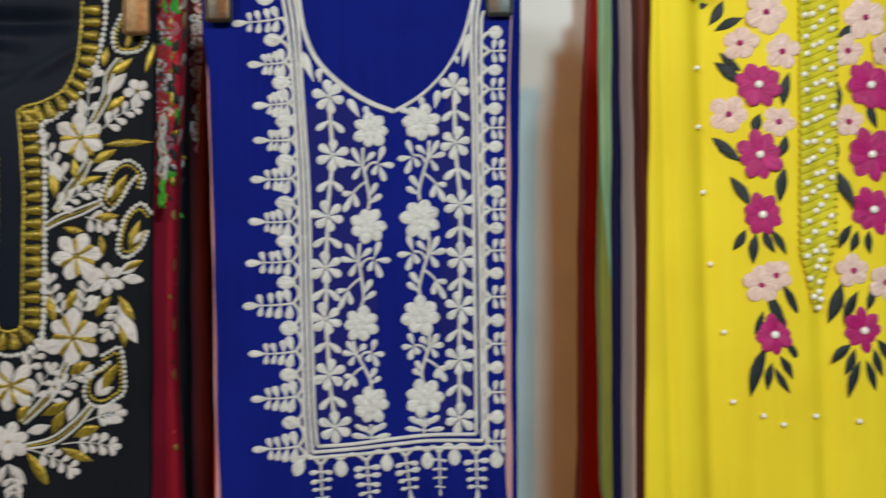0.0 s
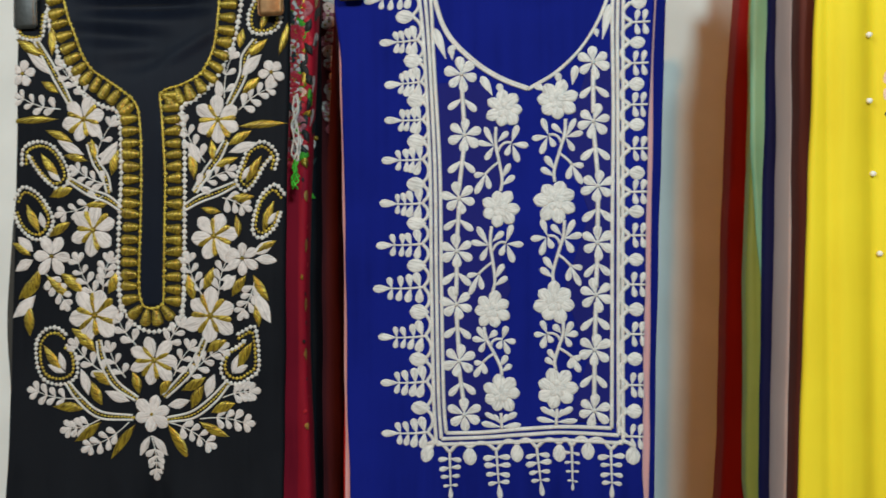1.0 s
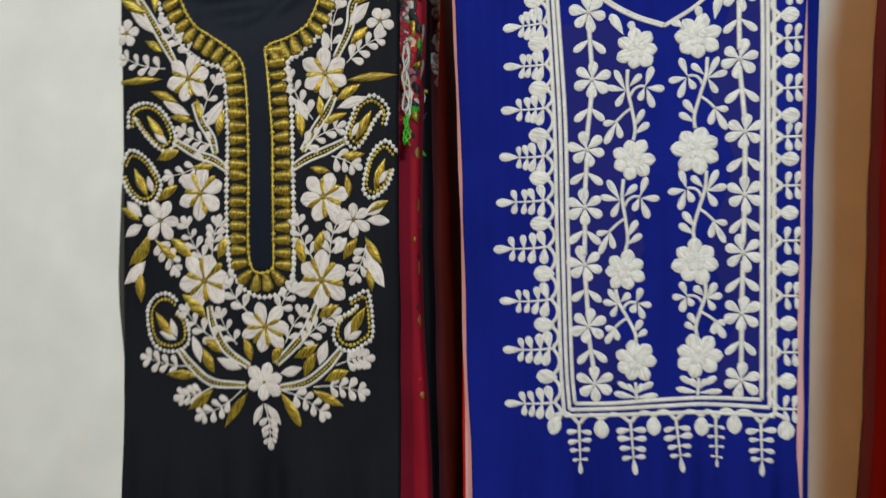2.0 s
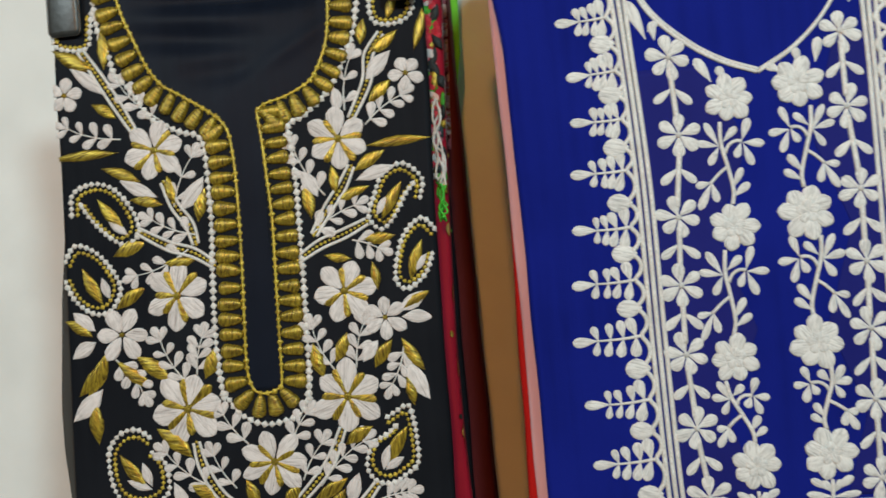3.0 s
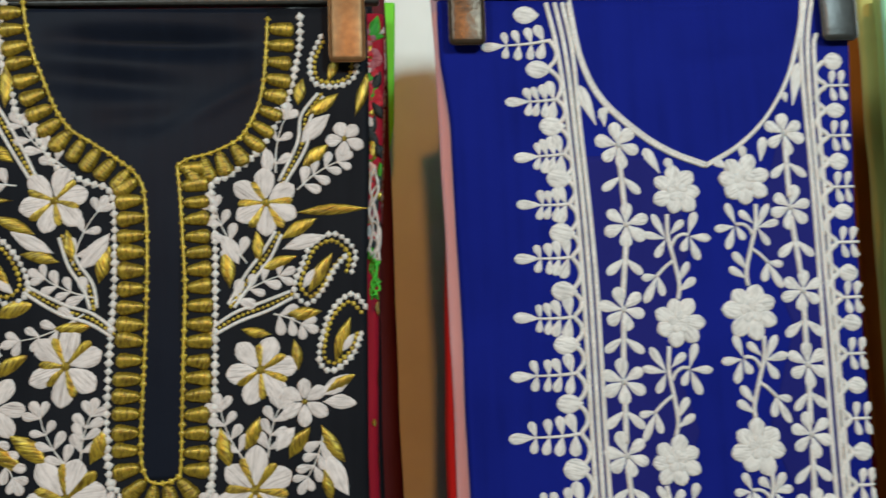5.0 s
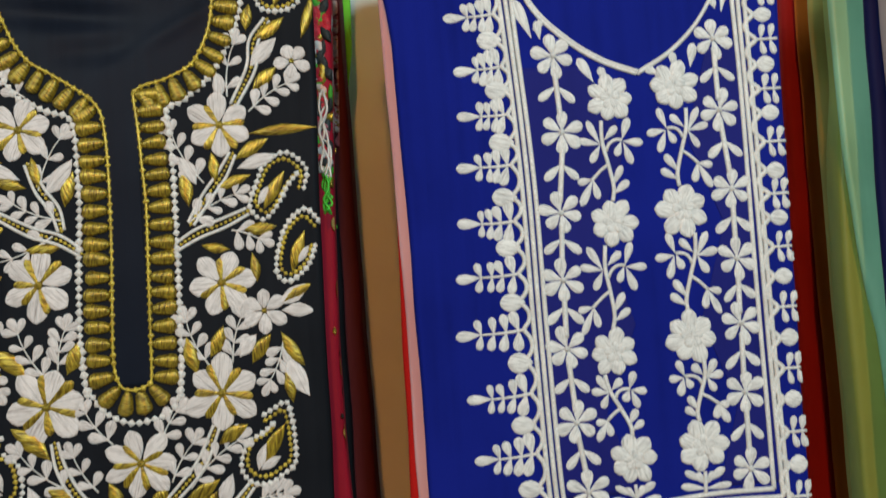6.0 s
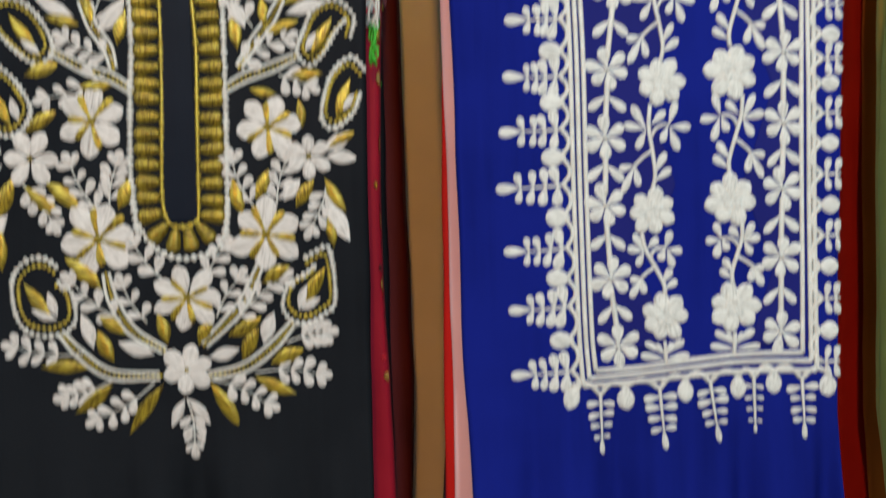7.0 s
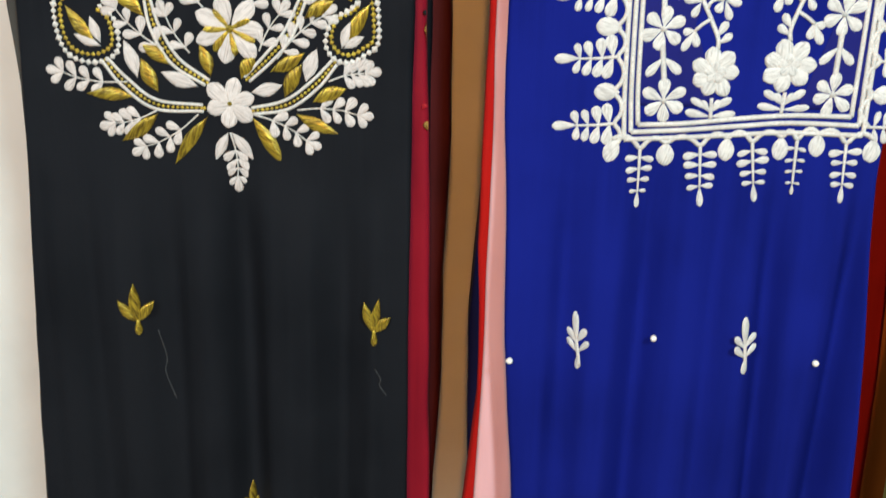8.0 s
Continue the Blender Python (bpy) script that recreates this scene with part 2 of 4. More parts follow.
def spline(points, step):
    """Even steps along a smooth line through the points."""
    ps = [Vector(p) for p in points]
    if len(ps) == 2:
        ps.insert(1, (ps[0] + ps[1]) / 2)
    ext = [2 * ps[0] - ps[1], *ps, 2 * ps[-1] - ps[-2]]
    fine = []
    for i in range(1, len(ext) - 2):
        a, b, c, d = ext[i - 1:i + 3]
        for k in range(12):
            t = k / 12
            fine.append(0.5 * (2 * b + (c - a) * t + (2 * a - 5 * b + 4 * c - d) * t * t + (3 * b - a - 3 * c + d) * t ** 3))
    fine.append(ps[-1])
    out, left = [fine[0]], step
    for p, q in zip(fine, fine[1:]):
        seg = (q - p).length
        at = 0.0
        while seg - at >= left and seg > 0:
            at += left
            out.append(p.lerp(q, at / seg))
            left = step
        left -= seg - at
    if (out[-1] - fine[-1]).length > step * 0.3:
        out.append(fine[-1])
    return out


PROFILES = {
    "almond": lambda x: math.sin(math.pi * x) ** 1.15,
    "drop": lambda x: (math.sin(math.pi * x ** 2.0) ** 0.6 if 0 < x < 1 else 0) * 0.90 + 0.10 * (1 - x),
    "petal": lambda x: (0.98 * math.sin(math.pi * x ** 1.45) ** 0.62 if 0 < x < 1 else 0.0) + 0.12 * (1 - x) ** 2,
    "bar": lambda x: (1 - abs(2 * x - 1) ** 5) ** 0.5 * (0.64 + 0.38 * min(1.0, x * 1.2)),
    "bulb": lambda x: (math.sin(math.pi * x ** 1.25) ** 0.6 if 0 < x < 1 else 0),
}


def stitch_mesh(name, profile, material, bend=0.0, rows=8, cleft=0.0, seed=0):
    """A padded piece of stitching, 1 long and 1 wide, which rises 1 from its ground."""
    f, bm, grid, rng = PROFILES[profile], bmesh.new(), [], random.Random(seed)
    for i in range(rows + 1):
        x = 0.5 - 0.5 * math.cos(math.pi * i / rows)
        w = max(f(x), 0.02) * 0.5 * rng.uniform(0.94, 1.06)
        row = []
        for v in (-1, -0.82, -0.45, 0, 0.45, 0.82, 1):
            lift = math.sqrt(1 - v * v) * min(1.0, (w * 2.2) ** 0.6) * (1 - cleft * (1 - abs(v)) ** 2)
            row.append(bm.verts.new((x + rng.uniform(-0.012, 0.012), w * v + bend * math.sin(math.pi * x), lift if abs(v) < 1 else -0.15)))
        grid.append(row)
    for p, q in zip(grid, grid[1:]):
        for j in range(6):
            bm.faces.new((p[j], q[j], q[j + 1], p[j + 1]))
    bm.faces.new(grid[0])
    bm.faces.new(grid[-1][::-1])
    return mesh_of(name, bm, material)


def knot_mesh(name, material, rings=4, sides=10):
    """A low dome, radius 1 and height 1."""
    bm = bmesh.new()
    top = bm.verts.new((0, 0, 1))
    last = None
    for k in range(1, rings + 1):
        a = math.pi / 2 * k / rings
        ring = [bm.verts.new((math.sin(a) * math.cos(2 * math.pi * s / sides), math.sin(a) * math.sin(2 * math.pi * s / sides), math.cos(a) - (0.15 if k == rings else 0))) for s in range(sides)]
        for s in range(sides):
            if last:
                bm.faces.new((last[s], ring[s], ring[(s + 1) % sides], last[(s + 1) % sides]))
            else:
                bm.faces.new((top, ring[s], ring[(s + 1) % sides]))
        last = ring
    return mesh_of(name, bm, material)


def ball_mesh(name, material):
    bm = bmesh.new()
    bmesh.ops.create_uvsphere(bm, u_segments=12, v_segments=8, radius=1.0)
    return mesh_of(name, bm, material)


BLUE_FOLDS = ((-0.215, 0.016, 0.012), (-0.145, 0.019, 0.030), (-0.075, 0.016, 0.014), (-0.018, 0.012, 0.020), (0.050, 0.017, 0.030))
BLACK_FOLDS = ((-0.700, 0.018, 0.014), (-0.625, 0.022, 0.020), (-0.545, 0.018, 0.026), (-0.456, 0.022, 0.020), (-0.398, 0.018, 0.008))


class Ground:
    """The front of a hanging cloth: y over x and z, in metres."""

    def __init__(self, y, fold_top, depth, wave, seed, lean=0.0, tilt=0.0, x0=0.0, grooves=(), creases=()):
        self.y, self.fold_top, self.depth, self.wave, self.seed = y, fold_top, depth, wave, seed
        self.lean, self.tilt, self.x0, self.grooves = lean, tilt, x0, grooves
        self.creases = creases
        self.hung = fold_top < 1.5

    def at(self, x, z):
        down = min(1.0, max(0.0, (self.fold_top - z) / (0.18 if self.hung else 0.35)))
        down = down * down * (3 - 2 * down)
        a = x / self.wave * 2 * math.pi + self.seed + 0.7 * math.sin(z * 2.1 + self.seed)
        fold = self.depth * down * (-1.2 * (math.sin(a * 0.5) ** 2 + 0.01) ** 0.45 - 0.5 * (math.sin(a * 0.81 + 1.0) ** 2 + 0.02) ** 0.5 + 0.10 * math.sin(4.9 * a + z * 1.5) + 0.85)
        soft = 0.0022 * noise.noise(Vector((x * 9 + self.seed, z * 3.2, 1.7))) + 0.0008 * noise.noise(Vector((x * 30, z * 14, self.seed)))
        drift = 0.012 * math.sin(z * 3.0 + self.seed) if self.hung else 0.0
        dip = sum(d * math.exp(-((x + drift * math.sin(gx * 40) - gx) / gw) ** 2) for gx, gw, d in self.grooves) * (down if self.hung else 1.0) - (0.011 * down if self.hung else 0.0)
        for cx, half, cz, slope, width, deep in self.creases:
            along = (x - cx) / half
            if abs(along) < 1:
                dip += deep * math.exp(-((z - cz - slope * (x - cx)) / width) ** 2) * (1 - along * along) ** 2
        return self.y + self.lean * (x - self.x0) + self.tilt * (z - 1.5) + fold + soft + dip

    def frame_at(self, x, z, degrees, lift=0.0003):
        """A pose on the cloth: x along the way that the degrees give, z out of the cloth."""
        e = 0.002
        n = Vector(((self.at(x + e, z) - self.at(x - e, z)) / (2 * e), -1.0, (self.at(x, z + e) - self.at(x, z - e)) / (2 * e))).normalized()
        a = radians(degrees)
        u = Vector((math.cos(a), 0, math.sin(a)))
        u = (u - n * u.dot(n)).normalized()
        v = n.cross(u)
        p = Vector((x, self.at(x, z), z)) + n * lift
        return Matrix(((u.x, v.x, n.x, p.x), (u.y, v.y, n.y, p.y), (u.z, v.z, n.z, p.z), (0, 0, 0, 1)))


MM = 0.001


def sized(m, length, width, height):
    return m @ Matrix.Diagonal((length, width, height, 1))


def sheet_bm(ground, left, right, top, bottom, thick, cols=70, rows=90, sag=0.0):
    """A folded cloth with rounded side folds; left and right are functions of z."""
    bm, loops = bmesh.new(), []
    for i in range(rows + 1):
        zz = top + (bottom - top) * i / rows
        a, b = left(zz), right(zz)
        ring = []
        for j in range(cols + 1):
            u = 0.5 - 0.5 * math.cos(math.pi * j / cols)
            x = a + (b - a) * u
            z = zz - sag * math.sin(math.pi * u) * (1 - i / rows)
            edge = min(u, 1 - u) * (b - a)
            r = min(thick / 2, 0.007)
            round_off = r - math.sqrt(max(0.0, r * r - (r - min(edge, r)) ** 2))
            ring.append(bm.verts.new((x, ground.at(x, z) + round_off, z)))
        for j in range(cols, -1, -1):
            u = 0.5 - 0.5 * math.cos(math.pi * j / cols)
            x = a + (b - a) * u
            z = zz - sag * math.sin(math.pi * u) * (1 - i / rows)
            edge = min(u, 1 - u) * (b - a)
            r = min(thick / 2, 0.007)
            round_off = r - math.sqrt(max(0.0, r * r - (r - min(edge, r)) ** 2))
            ring.append(bm.verts.new((x, ground.at(x, z) + thick - round_off * 0.96, z)))
        loops.append(ring)
    n = len(loops[0])
    for p, q in zip(loops, loops[1:]):
        for j in range(n):
            bm.faces.new((p[j], p[(j + 1) % n], q[(j + 1) % n], q[j]))
    for ring in (loops[0], loops[-1]):
        for j in range(cols):
            bm.faces.new((ring[j], ring[j + 1], ring[n - 2 - j], ring[n - 1 - j]))
    return bm


def edge(*pairs):
    """A smooth edge through (z, x) pairs, with a slight flutter."""
    zs, xs = [p[0] for p in sorted(pairs)], [p[1] for p in sorted(pairs)]

    def f(z):
        return float(np.interp(z, zs, xs)) + 0.0012 * noise.noise(Vector((z * 14, xs[0] * 31, 0.5)))
    return f


def tube_bm(ground, points, radius, flat=0.7, sides=6, step=0.004, lift=0.0006, bm=None, taper=False):
    """A cord that lies on the cloth along (x, z) points in metres."""
    bm = bm or bmesh.new()
    line = spline(points, step)
    last = None
    for i, p in enumerate(line):
        q, o = line[min(i + 1, len(line) - 1)], line[max(i - 1, 0)]
        d = q - o
        m = ground.frame_at(p.x, p.y, math.degrees(math.atan2(d.y, d.x)), lift)
        r = radius * (1 - 0.5 * i / len(line) if taper else 1)
        ring = [bm.verts.new(m @ Vector((0, r * math.cos(2 * math.pi * s / sides), r * flat * math.sin(2 * math.pi * s / sides)))) for s in range(sides)]
        if last:
            for s in range(sides):
                bm.faces.new((last[s], ring[s], ring[(s + 1) % sides], last[(s + 1) % sides]))
        else:
            bm.faces.new(ring)
        last = ring
    bm.faces.new(last[::-1])
    return bm


def bead_row_bm(ground, points, size, step, seed=0, closed=False, jitter=0.15):
    """A row of small lozenge stitches along (x, z) points in metres."""
    bm, rng = bmesh.new(), random.Random(seed)
    line = spline([*points, points[0]] if closed else points, step)
    for i, p in enumerate(line):
        q, o = line[min(i + 1, len(line) - 1)], line[max(i - 1, 0)]
        d = q - o
        m = ground.frame_at(p.x, p.y, math.degrees(math.atan2(d.y, d.x)) + rng.uniform(-12, 12))
        s = size * rng.uniform(1 - jitter, 1 + jitter)
        rim = [bm.verts.new(m @ Vector((s * 0.62 * math.cos(math.pi / 4 * k) * (1 if k % 2 == 0 else 0.72), s * 0.56 * math.sin(math.pi / 4 * k) * (1 if k % 2 == 0 else 0.72), -0.0004))) for k in range(8)]
        mid = [bm.verts.new(m @ Vector((s * 0.36 * math.cos(math.pi / 4 * k), s * 0.3 * math.sin(math.pi / 4 * k), s * 0.2))) for k in range(8)]
        for k in range(8):
            bm.faces.new((rim[k], rim[(k + 1) % 8], mid[(k + 1) % 8], mid[k]))
        bm.faces.new(mid)
    return bm


LEAF_GOLD = stitch_mesh("gold_leaf", "almond", GOLD, 0.09)
LEAF_GOLD_B = stitch_mesh("gold_leaf", "almond", GOLD, -0.09)
BARS = [stitch_mesh("gold_bar", "bar", GOLD_BAR, 0.02 * k, seed=k) for k in (-1, 0, 1)]
LEAF_WHITE = stitch_mesh("white_leaf", "almond", WHITE, 0.07)
LEAF_WHITE_B = stitch_mesh("white_leaf", "almond", WHITE, -0.07)
DROP_WHITE = stitch_mesh("white_leaflet", "drop", WHITE)
PETAL_WHITE = stitch_mesh("white_petal", "petal", WHITE, 0.0, 9, 0.25)
DROP_IVORY = stitch_mesh("ivory_leaflet", "drop", IVORY)
BULB_IVORY = stitch_mesh("ivory_bulb", "bulb", IVORY)
PETAL_IVORY = stitch_mesh("ivory_petal", "petal", IVORY, 0.0, 9, 0.2)
THIN_GOLD = stitch_mesh("gold_ray", "drop", GOLD)
KNOT_GOLD, KNOT_WHITE, KNOT_IVORY = knot_mesh("gold_knot", GOLD), knot_mesh("white_knot", WHITE), knot_mesh("ivory_knot", IVORY)
PETAL_MAGENTA, PETAL_PEACH = stitch_mesh("magenta_petal", "petal", MAGENTA_TH, 0.0, 9, 0.2), stitch_mesh("peach_petal", "petal", PEACH_TH, 0.0, 9, 0.2)
KNOT_MAGENTA = knot_mesh("magenta_knot", MAGENTA_TH)
LEAF_DARK, LEAF_DARK_B = stitch_mesh("dark_leaf", "almond", DARK_TH, 0.12), stitch_mesh("dark_leaf", "almond", DARK_TH, -0.12)
PEARL_BALL = ball_mesh("pearl", PEARL)
RNG = random.Random(7)


def leaf_on(parent, ground, mesh, x, z, degrees, length, width, height=1.5, name="leaf", lift=0.0003):
    """A stitched leaf; lengths in mm."""
    m = ground.frame_at(x * MM, z * MM, degrees + RNG.uniform(-3, 3), lift)
    return piece(name, mesh, parent, sized(m, length * MM, width * MM * RNG.uniform(0.92, 1.08), height * MM))


def flower_on(parent, ground, x, z, r, petals, turn, petal, knot, knot_size, rays=None, width=0.72, height=2.4, stretch=1.0, overlap=0.12):
    """A flower of padded petals round a knot; mm."""
    m = ground.frame_at(x * MM, z * MM, turn)
    eye = piece("flower", knot, parent, sized(ground.frame_at(x * MM, z * MM, turn, 0.0012), knot_size * MM, knot_size * MM, 2.2 * MM))
    for k in range(petals):
        a = 360 / petals * k + RNG.uniform(-5, 5)
        spin = Matrix.Rotation(radians(a), 4, "Z")
        long = r * RNG.uniform(0.90, 1.10)
        pm = Matrix.Diagonal((1, stretch, 1, 1)) if stretch != 1 else Matrix()
        w = 2 * math.pi * r / petals * width * RNG.uniform(0.93, 1.07) * 0.82
        piece("petal", petal, eye, m @ pm @ spin @ Matrix.Translation((r * overlap * MM, 0, 0.0002 * (k % 2))) @ Matrix.Diagonal((long * (1 - overlap) * MM, w * MM, height * MM, 1)))
    if rays:
        for k in range(petals):
            if RNG.random() < 0.85:
                a = 360 / petals * (k + 0.5) + RNG.uniform(-6, 6)
                piece("ray", rays, eye, m @ Matrix.Rotation(radians(a), 4, "Z") @ Matrix.Translation((0, 0, 0.0003)) @ Matrix.Diagonal((r * RNG.uniform(0.66, 0.92) * MM, r * 0.34 * MM, 2.0 * MM, 1)))
    return eye


def sprig_on(parent, ground, x0, z0, x1, z1, pairs, leaflet, cord, size=13.0, fat=0.55, spread=48, curve=0.08, stem=0.9, taper=0.35, tip=1.0, start=0.22):
    """A stem with pairs of leaflets and one at its tip; mm."""
    dx, dz = x1 - x0, z1 - z0
    long = math.hypot(dx, dz)
    turn = math.degrees(math.atan2(dz, dx))
    stop = max(0.5, 1 - size * 0.8 / long)
    bow = lambda t: (x0 + dx * t - dz * curve * math.sin(math.pi * t), z0 + dz * t + dx * curve * math.sin(math.pi * t))
    stalk = part("sprig", tube_bm(ground, [(bow(t)[0] * MM, bow(t)[1] * MM) for t in (0, 0.3, 0.6, stop)], stem * MM, taper=True), cord, parent)
    for k in range(pairs):
        t = start + (stop - start - 0.03) * k / max(1, pairs - 1) if pairs > 1 else 0.45
        x, z = bow(t)
        s = size * (1 - taper * k / max(1, pairs - 1)) * RNG.uniform(0.9, 1.1)
        for side in (1, -1):
            leaf_on(stalk, ground, leaflet, x, z, turn + side * (spread + RNG.uniform(-8, 8)), s, s * fat, 1.5, "leaflet")
    x, z = bow(stop - 0.02)
    leaf_on(stalk, ground, leaflet, x, z, turn, size * 0.95 * tip, size * fat * 0.95, 1.6, "leaflet")
    return stalk


# ---- the room ----


def slab(name, x0, x1, y0, y1, z0, z1, material, label):
    ob = new(name, mesh_of(name, box_bm(x0, x1, y0, y1, z0, z1), material, False))
    return tagged(ob, label, name.split("_")[0], kind="structure")


WALL = 1.46
slab("floor", -2.4, 2.4, -2.6, WALL, -0.1, 0.0, FLOOR_TILE, "plain light grey tiled shop floor under the garments")
# the grey ceiling and three grey walls are unseen, added to set ambient light
slab("ceiling", -2.4, 2.4, -2.6, WALL, 3.0, 3.1, BOUNCE_GREY, "unseen plain grey ceiling, added to set the bounced light")
slab("wall_north", -2.5, 2.5, WALL, WALL + 0.12, -0.1, 3.1, PLASTER, "off-white plaster wall behind the hanging garments")
slab("wall_south", -2.5, 2.5, -2.72, -2.6, -0.1, 3.1, BOUNCE_GREY, "unseen plain grey wall, added to set the bounced light")
slab("wall_west", -2.52, -2.4, -2.6, WALL, -0.1, 3.1, BOUNCE_GREY, "unseen plain grey side wall, added to set the bounced light")
slab("wall_east", 2.4, 2.52, -2.6, WALL, -0.1, 3.1, BOUNCE_GREY, "unseen plain grey side wall, added to set the bounced light")


def bracket(x):
    """A sloping arm on the wall that carries a row of hangers."""
    arm = thing("wall_bracket", (x, WALL, 2.14), "steel sloping display arm fixed to the white wall", "bracket", "display arms")
    bm = bmesh.new()
    plate = box_bm(x - 0.03, x + 0.03, WALL - 0.006, WALL, 2.08, 2.24, 0.002)
    part("wall_plate", plate, STEEL, arm)
    z0, z1 = arm_height(WALL - 0.006), arm_height(0.955)
    for a, b, c, d in ((WALL - 0.006, z0, 0.955, z1), (0.955, z1, 0.94, z1 + 0.035)):
        way = Vector((0, c - a, d - b))
        r = bmesh.ops.create_cone(bm, segments=12, radius1=0.006, radius2=0.006, depth=way.length, cap_ends=True)
        bmesh.ops.transform(bm, matrix=Matrix.Translation((x, (a + c) / 2, (b + d) / 2)) @ way.to_track_quat("Z", "Y").to_matrix().to_4x4(), verts=r["verts"])
    part("arm", bm, STEEL, arm)
    return arm


def arm_height(y):
    return 2.01 + 0.42 * (y - 1.06)


def hanger(x, y, top, clip_a, clip_b, mat_a, mat_b, label, clip_drop=0.043):
    """A clip hanger: bar, hook and two clips; the cloth's top edge hangs at z = top."""
    h = thing("clip_hanger", (x, y, top), label, "hanger", "clip hangers")
    xa, xb = min(clip_a, clip_b) - 0.03, max(clip_a, clip_b) + 0.03
    part("bar", box_bm(xa, xb, y - 0.004, y + 0.008, top + 0.004, top + 0.022, 0.003), BLACK_PLASTIC, h)
    part("inlay", box_bm(xa + 0.06, xb - 0.012, y - 0.0055, y - 0.0038, top + 0.008, top + 0.018, 0.0006), DARK_BRONZE, h)
    bm = bmesh.new()
    hook = [(0, top + 0.02), (0, arm_height(y) - 0.03), (0.012, arm_height(y) - 0.012), (0.012, arm_height(y) + 0.004), (0, arm_height(y) + 0.0105), (-0.012, arm_height(y) + 0.002), (-0.0135, arm_height(y) - 0.01)]
    line = spline([Vector((p[0], p[1])) for p in hook], 0.006)
    last = None
    for i, p in enumerate(line):
        d = line[min(i + 1, len(line) - 1)] - line[max(i - 1, 0)]
        n = Vector((-d.y, d.x)).normalized()
        ring = [bm.verts.new((x + p.x + n.x * 0.0018 * math.cos(s * math.pi / 3), y + 0.002 + 0.0018 * math.sin(s * math.pi / 3), p.y + n.y * 0.0018 * math.cos(s * math.pi / 3))) for s in range(6)]
        if last:
            for s in range(6):
                bm.faces.new((last[s], ring[s], ring[(s + 1) % 6], last[(s + 1) % 6]))
        last = ring
    part("hook", bm, STEEL, h, "bent steel wire hook")
    for cx, mt in ((clip_a, mat_a), (clip_b, mat_b)):
        jaw = part("clip", box_bm(cx - 0.0165, cx + 0.0165, y - 0.0165, y - 0.0105, top - clip_drop, top + 0.032, 0.0050), mt, h)
        part("back_jaw", box_bm(cx - 0.0155, cx + 0.0155, y + 0.0105, y + 0.0150, top - clip_drop + 0.002, top + 0.03, 0.003), BLACK_PLASTIC, jaw)
        part("spring", box_bm(cx - 0.006, cx + 0.006, y - 0.011, y + 0.011, top + 0.023, top + 0.031, 0.002), STEEL, jaw)
    return h


for bx in (-0.557, -0.105, 0.43):
    bracket(bx)

# ---- pattern places on the three front garments, in mm: x, height, ... ----
GOLD_YOKE = [
    (-682, 1663, -177, 67, 10), (-436, 1647, 5, 62, 10), (-662, 1632, 159, 40, 11), (-628, 1606, 104, 29, 11), (-641, 1607, 166, 33, 12), (-607, 1587, 72, 33, 12),
    (-469, 1602, 96, 28, 10), (-449, 1623, 28, 36, 12), (-494, 1580, 98, 35, 12), (-468, 1595, 21, 34, 11), (-682, 1697, 145, 28, 12), (-700, 1747, 148, 46, 14),
    (-691, 1747, 91, 39, 12), (-432, 1747, 79, 25, 11), (-426, 1737, 32, 36, 12), (-429, 1688, 42, 31, 12), (-380, 1736, 77, 41, 9),
]
GOLD_MIDDLE = [
    (-696, 1560, 16, 36, 14), (-646, 1549, 0, 33, 11), (-458, 1538, 171, 26, 10), (-446, 1556, 2, 31, 11), (-697, 1507, 33, 37, 13), (-435, 1505, 100, 27, 10),
    (-415, 1483, 29, 35, 11), (-722, 1482, 147, 30, 12), (-709, 1459, -129, 44, 14), (-701, 1457, -42, 47, 14), (-681, 1460, -40, 43, 15), (-612, 1432, 70, 30, 14),
    (-494, 1423, 102, 35, 14), (-482, 1438, 64, 30, 14), (-444, 1429, 54, 31, 13), (-416, 1457, -60, 38, 13), (-414, 1420, -82, 29, 11),
]
GOLD_LOWER = [
    (-630, 1356, 141, 45, 16), (-479, 1357, 32, 31, 13), (-731, 1423, 64, 46, 15), (-723, 1376, 90, 39, 14), (-609, 1312, 147, 30, 13), (-621, 1286, 115, 33, 13),
    (-570, 1301, 110, 30, 13), (-541, 1300, 58, 25, 13), (-513, 1307, 30, 36, 13), (-500, 1283, 60, 34, 13), (-645, 1281, 177, 43, 13), (-623, 1265, -141, 43, 13),
    (-575, 1263, -125, 55, 13), (-532, 1263, -59, 57, 13), (-489, 1267, -27, 42, 13), (-473, 1279, 19, 34, 13),
]
WHITE_LEAVES = [
    (-693, 1722, 140, 43, 13), (-646, 1615, 150, 43, 13), (-625, 1599, 51, 41, 15), (-448, 1614, 15, 41, 13), (-486, 1601, 123, 31, 14), (-430, 1711, 46, 37, 14),
    (-460, 1682, 95, 25, 12), (-719, 1488, 134, 28, 14), (-719, 1477, -148, 28, 13), (-716, 1430, -136, 42, 17), (-417, 1483, 34, 34, 14), (-414, 1477, -4, 32, 13),
    (-412, 1434, -63, 42, 16), (-455, 1436, 53, 25, 14), (-640, 1299, 106, 35, 13), (-583, 1292, 162, 36, 13), (-532, 1287, 12, 30, 13), (-479, 1298, 68, 32, 13),
    (-556, 1248, -118, 30, 10), (-553, 1248, -50, 33, 10),
]
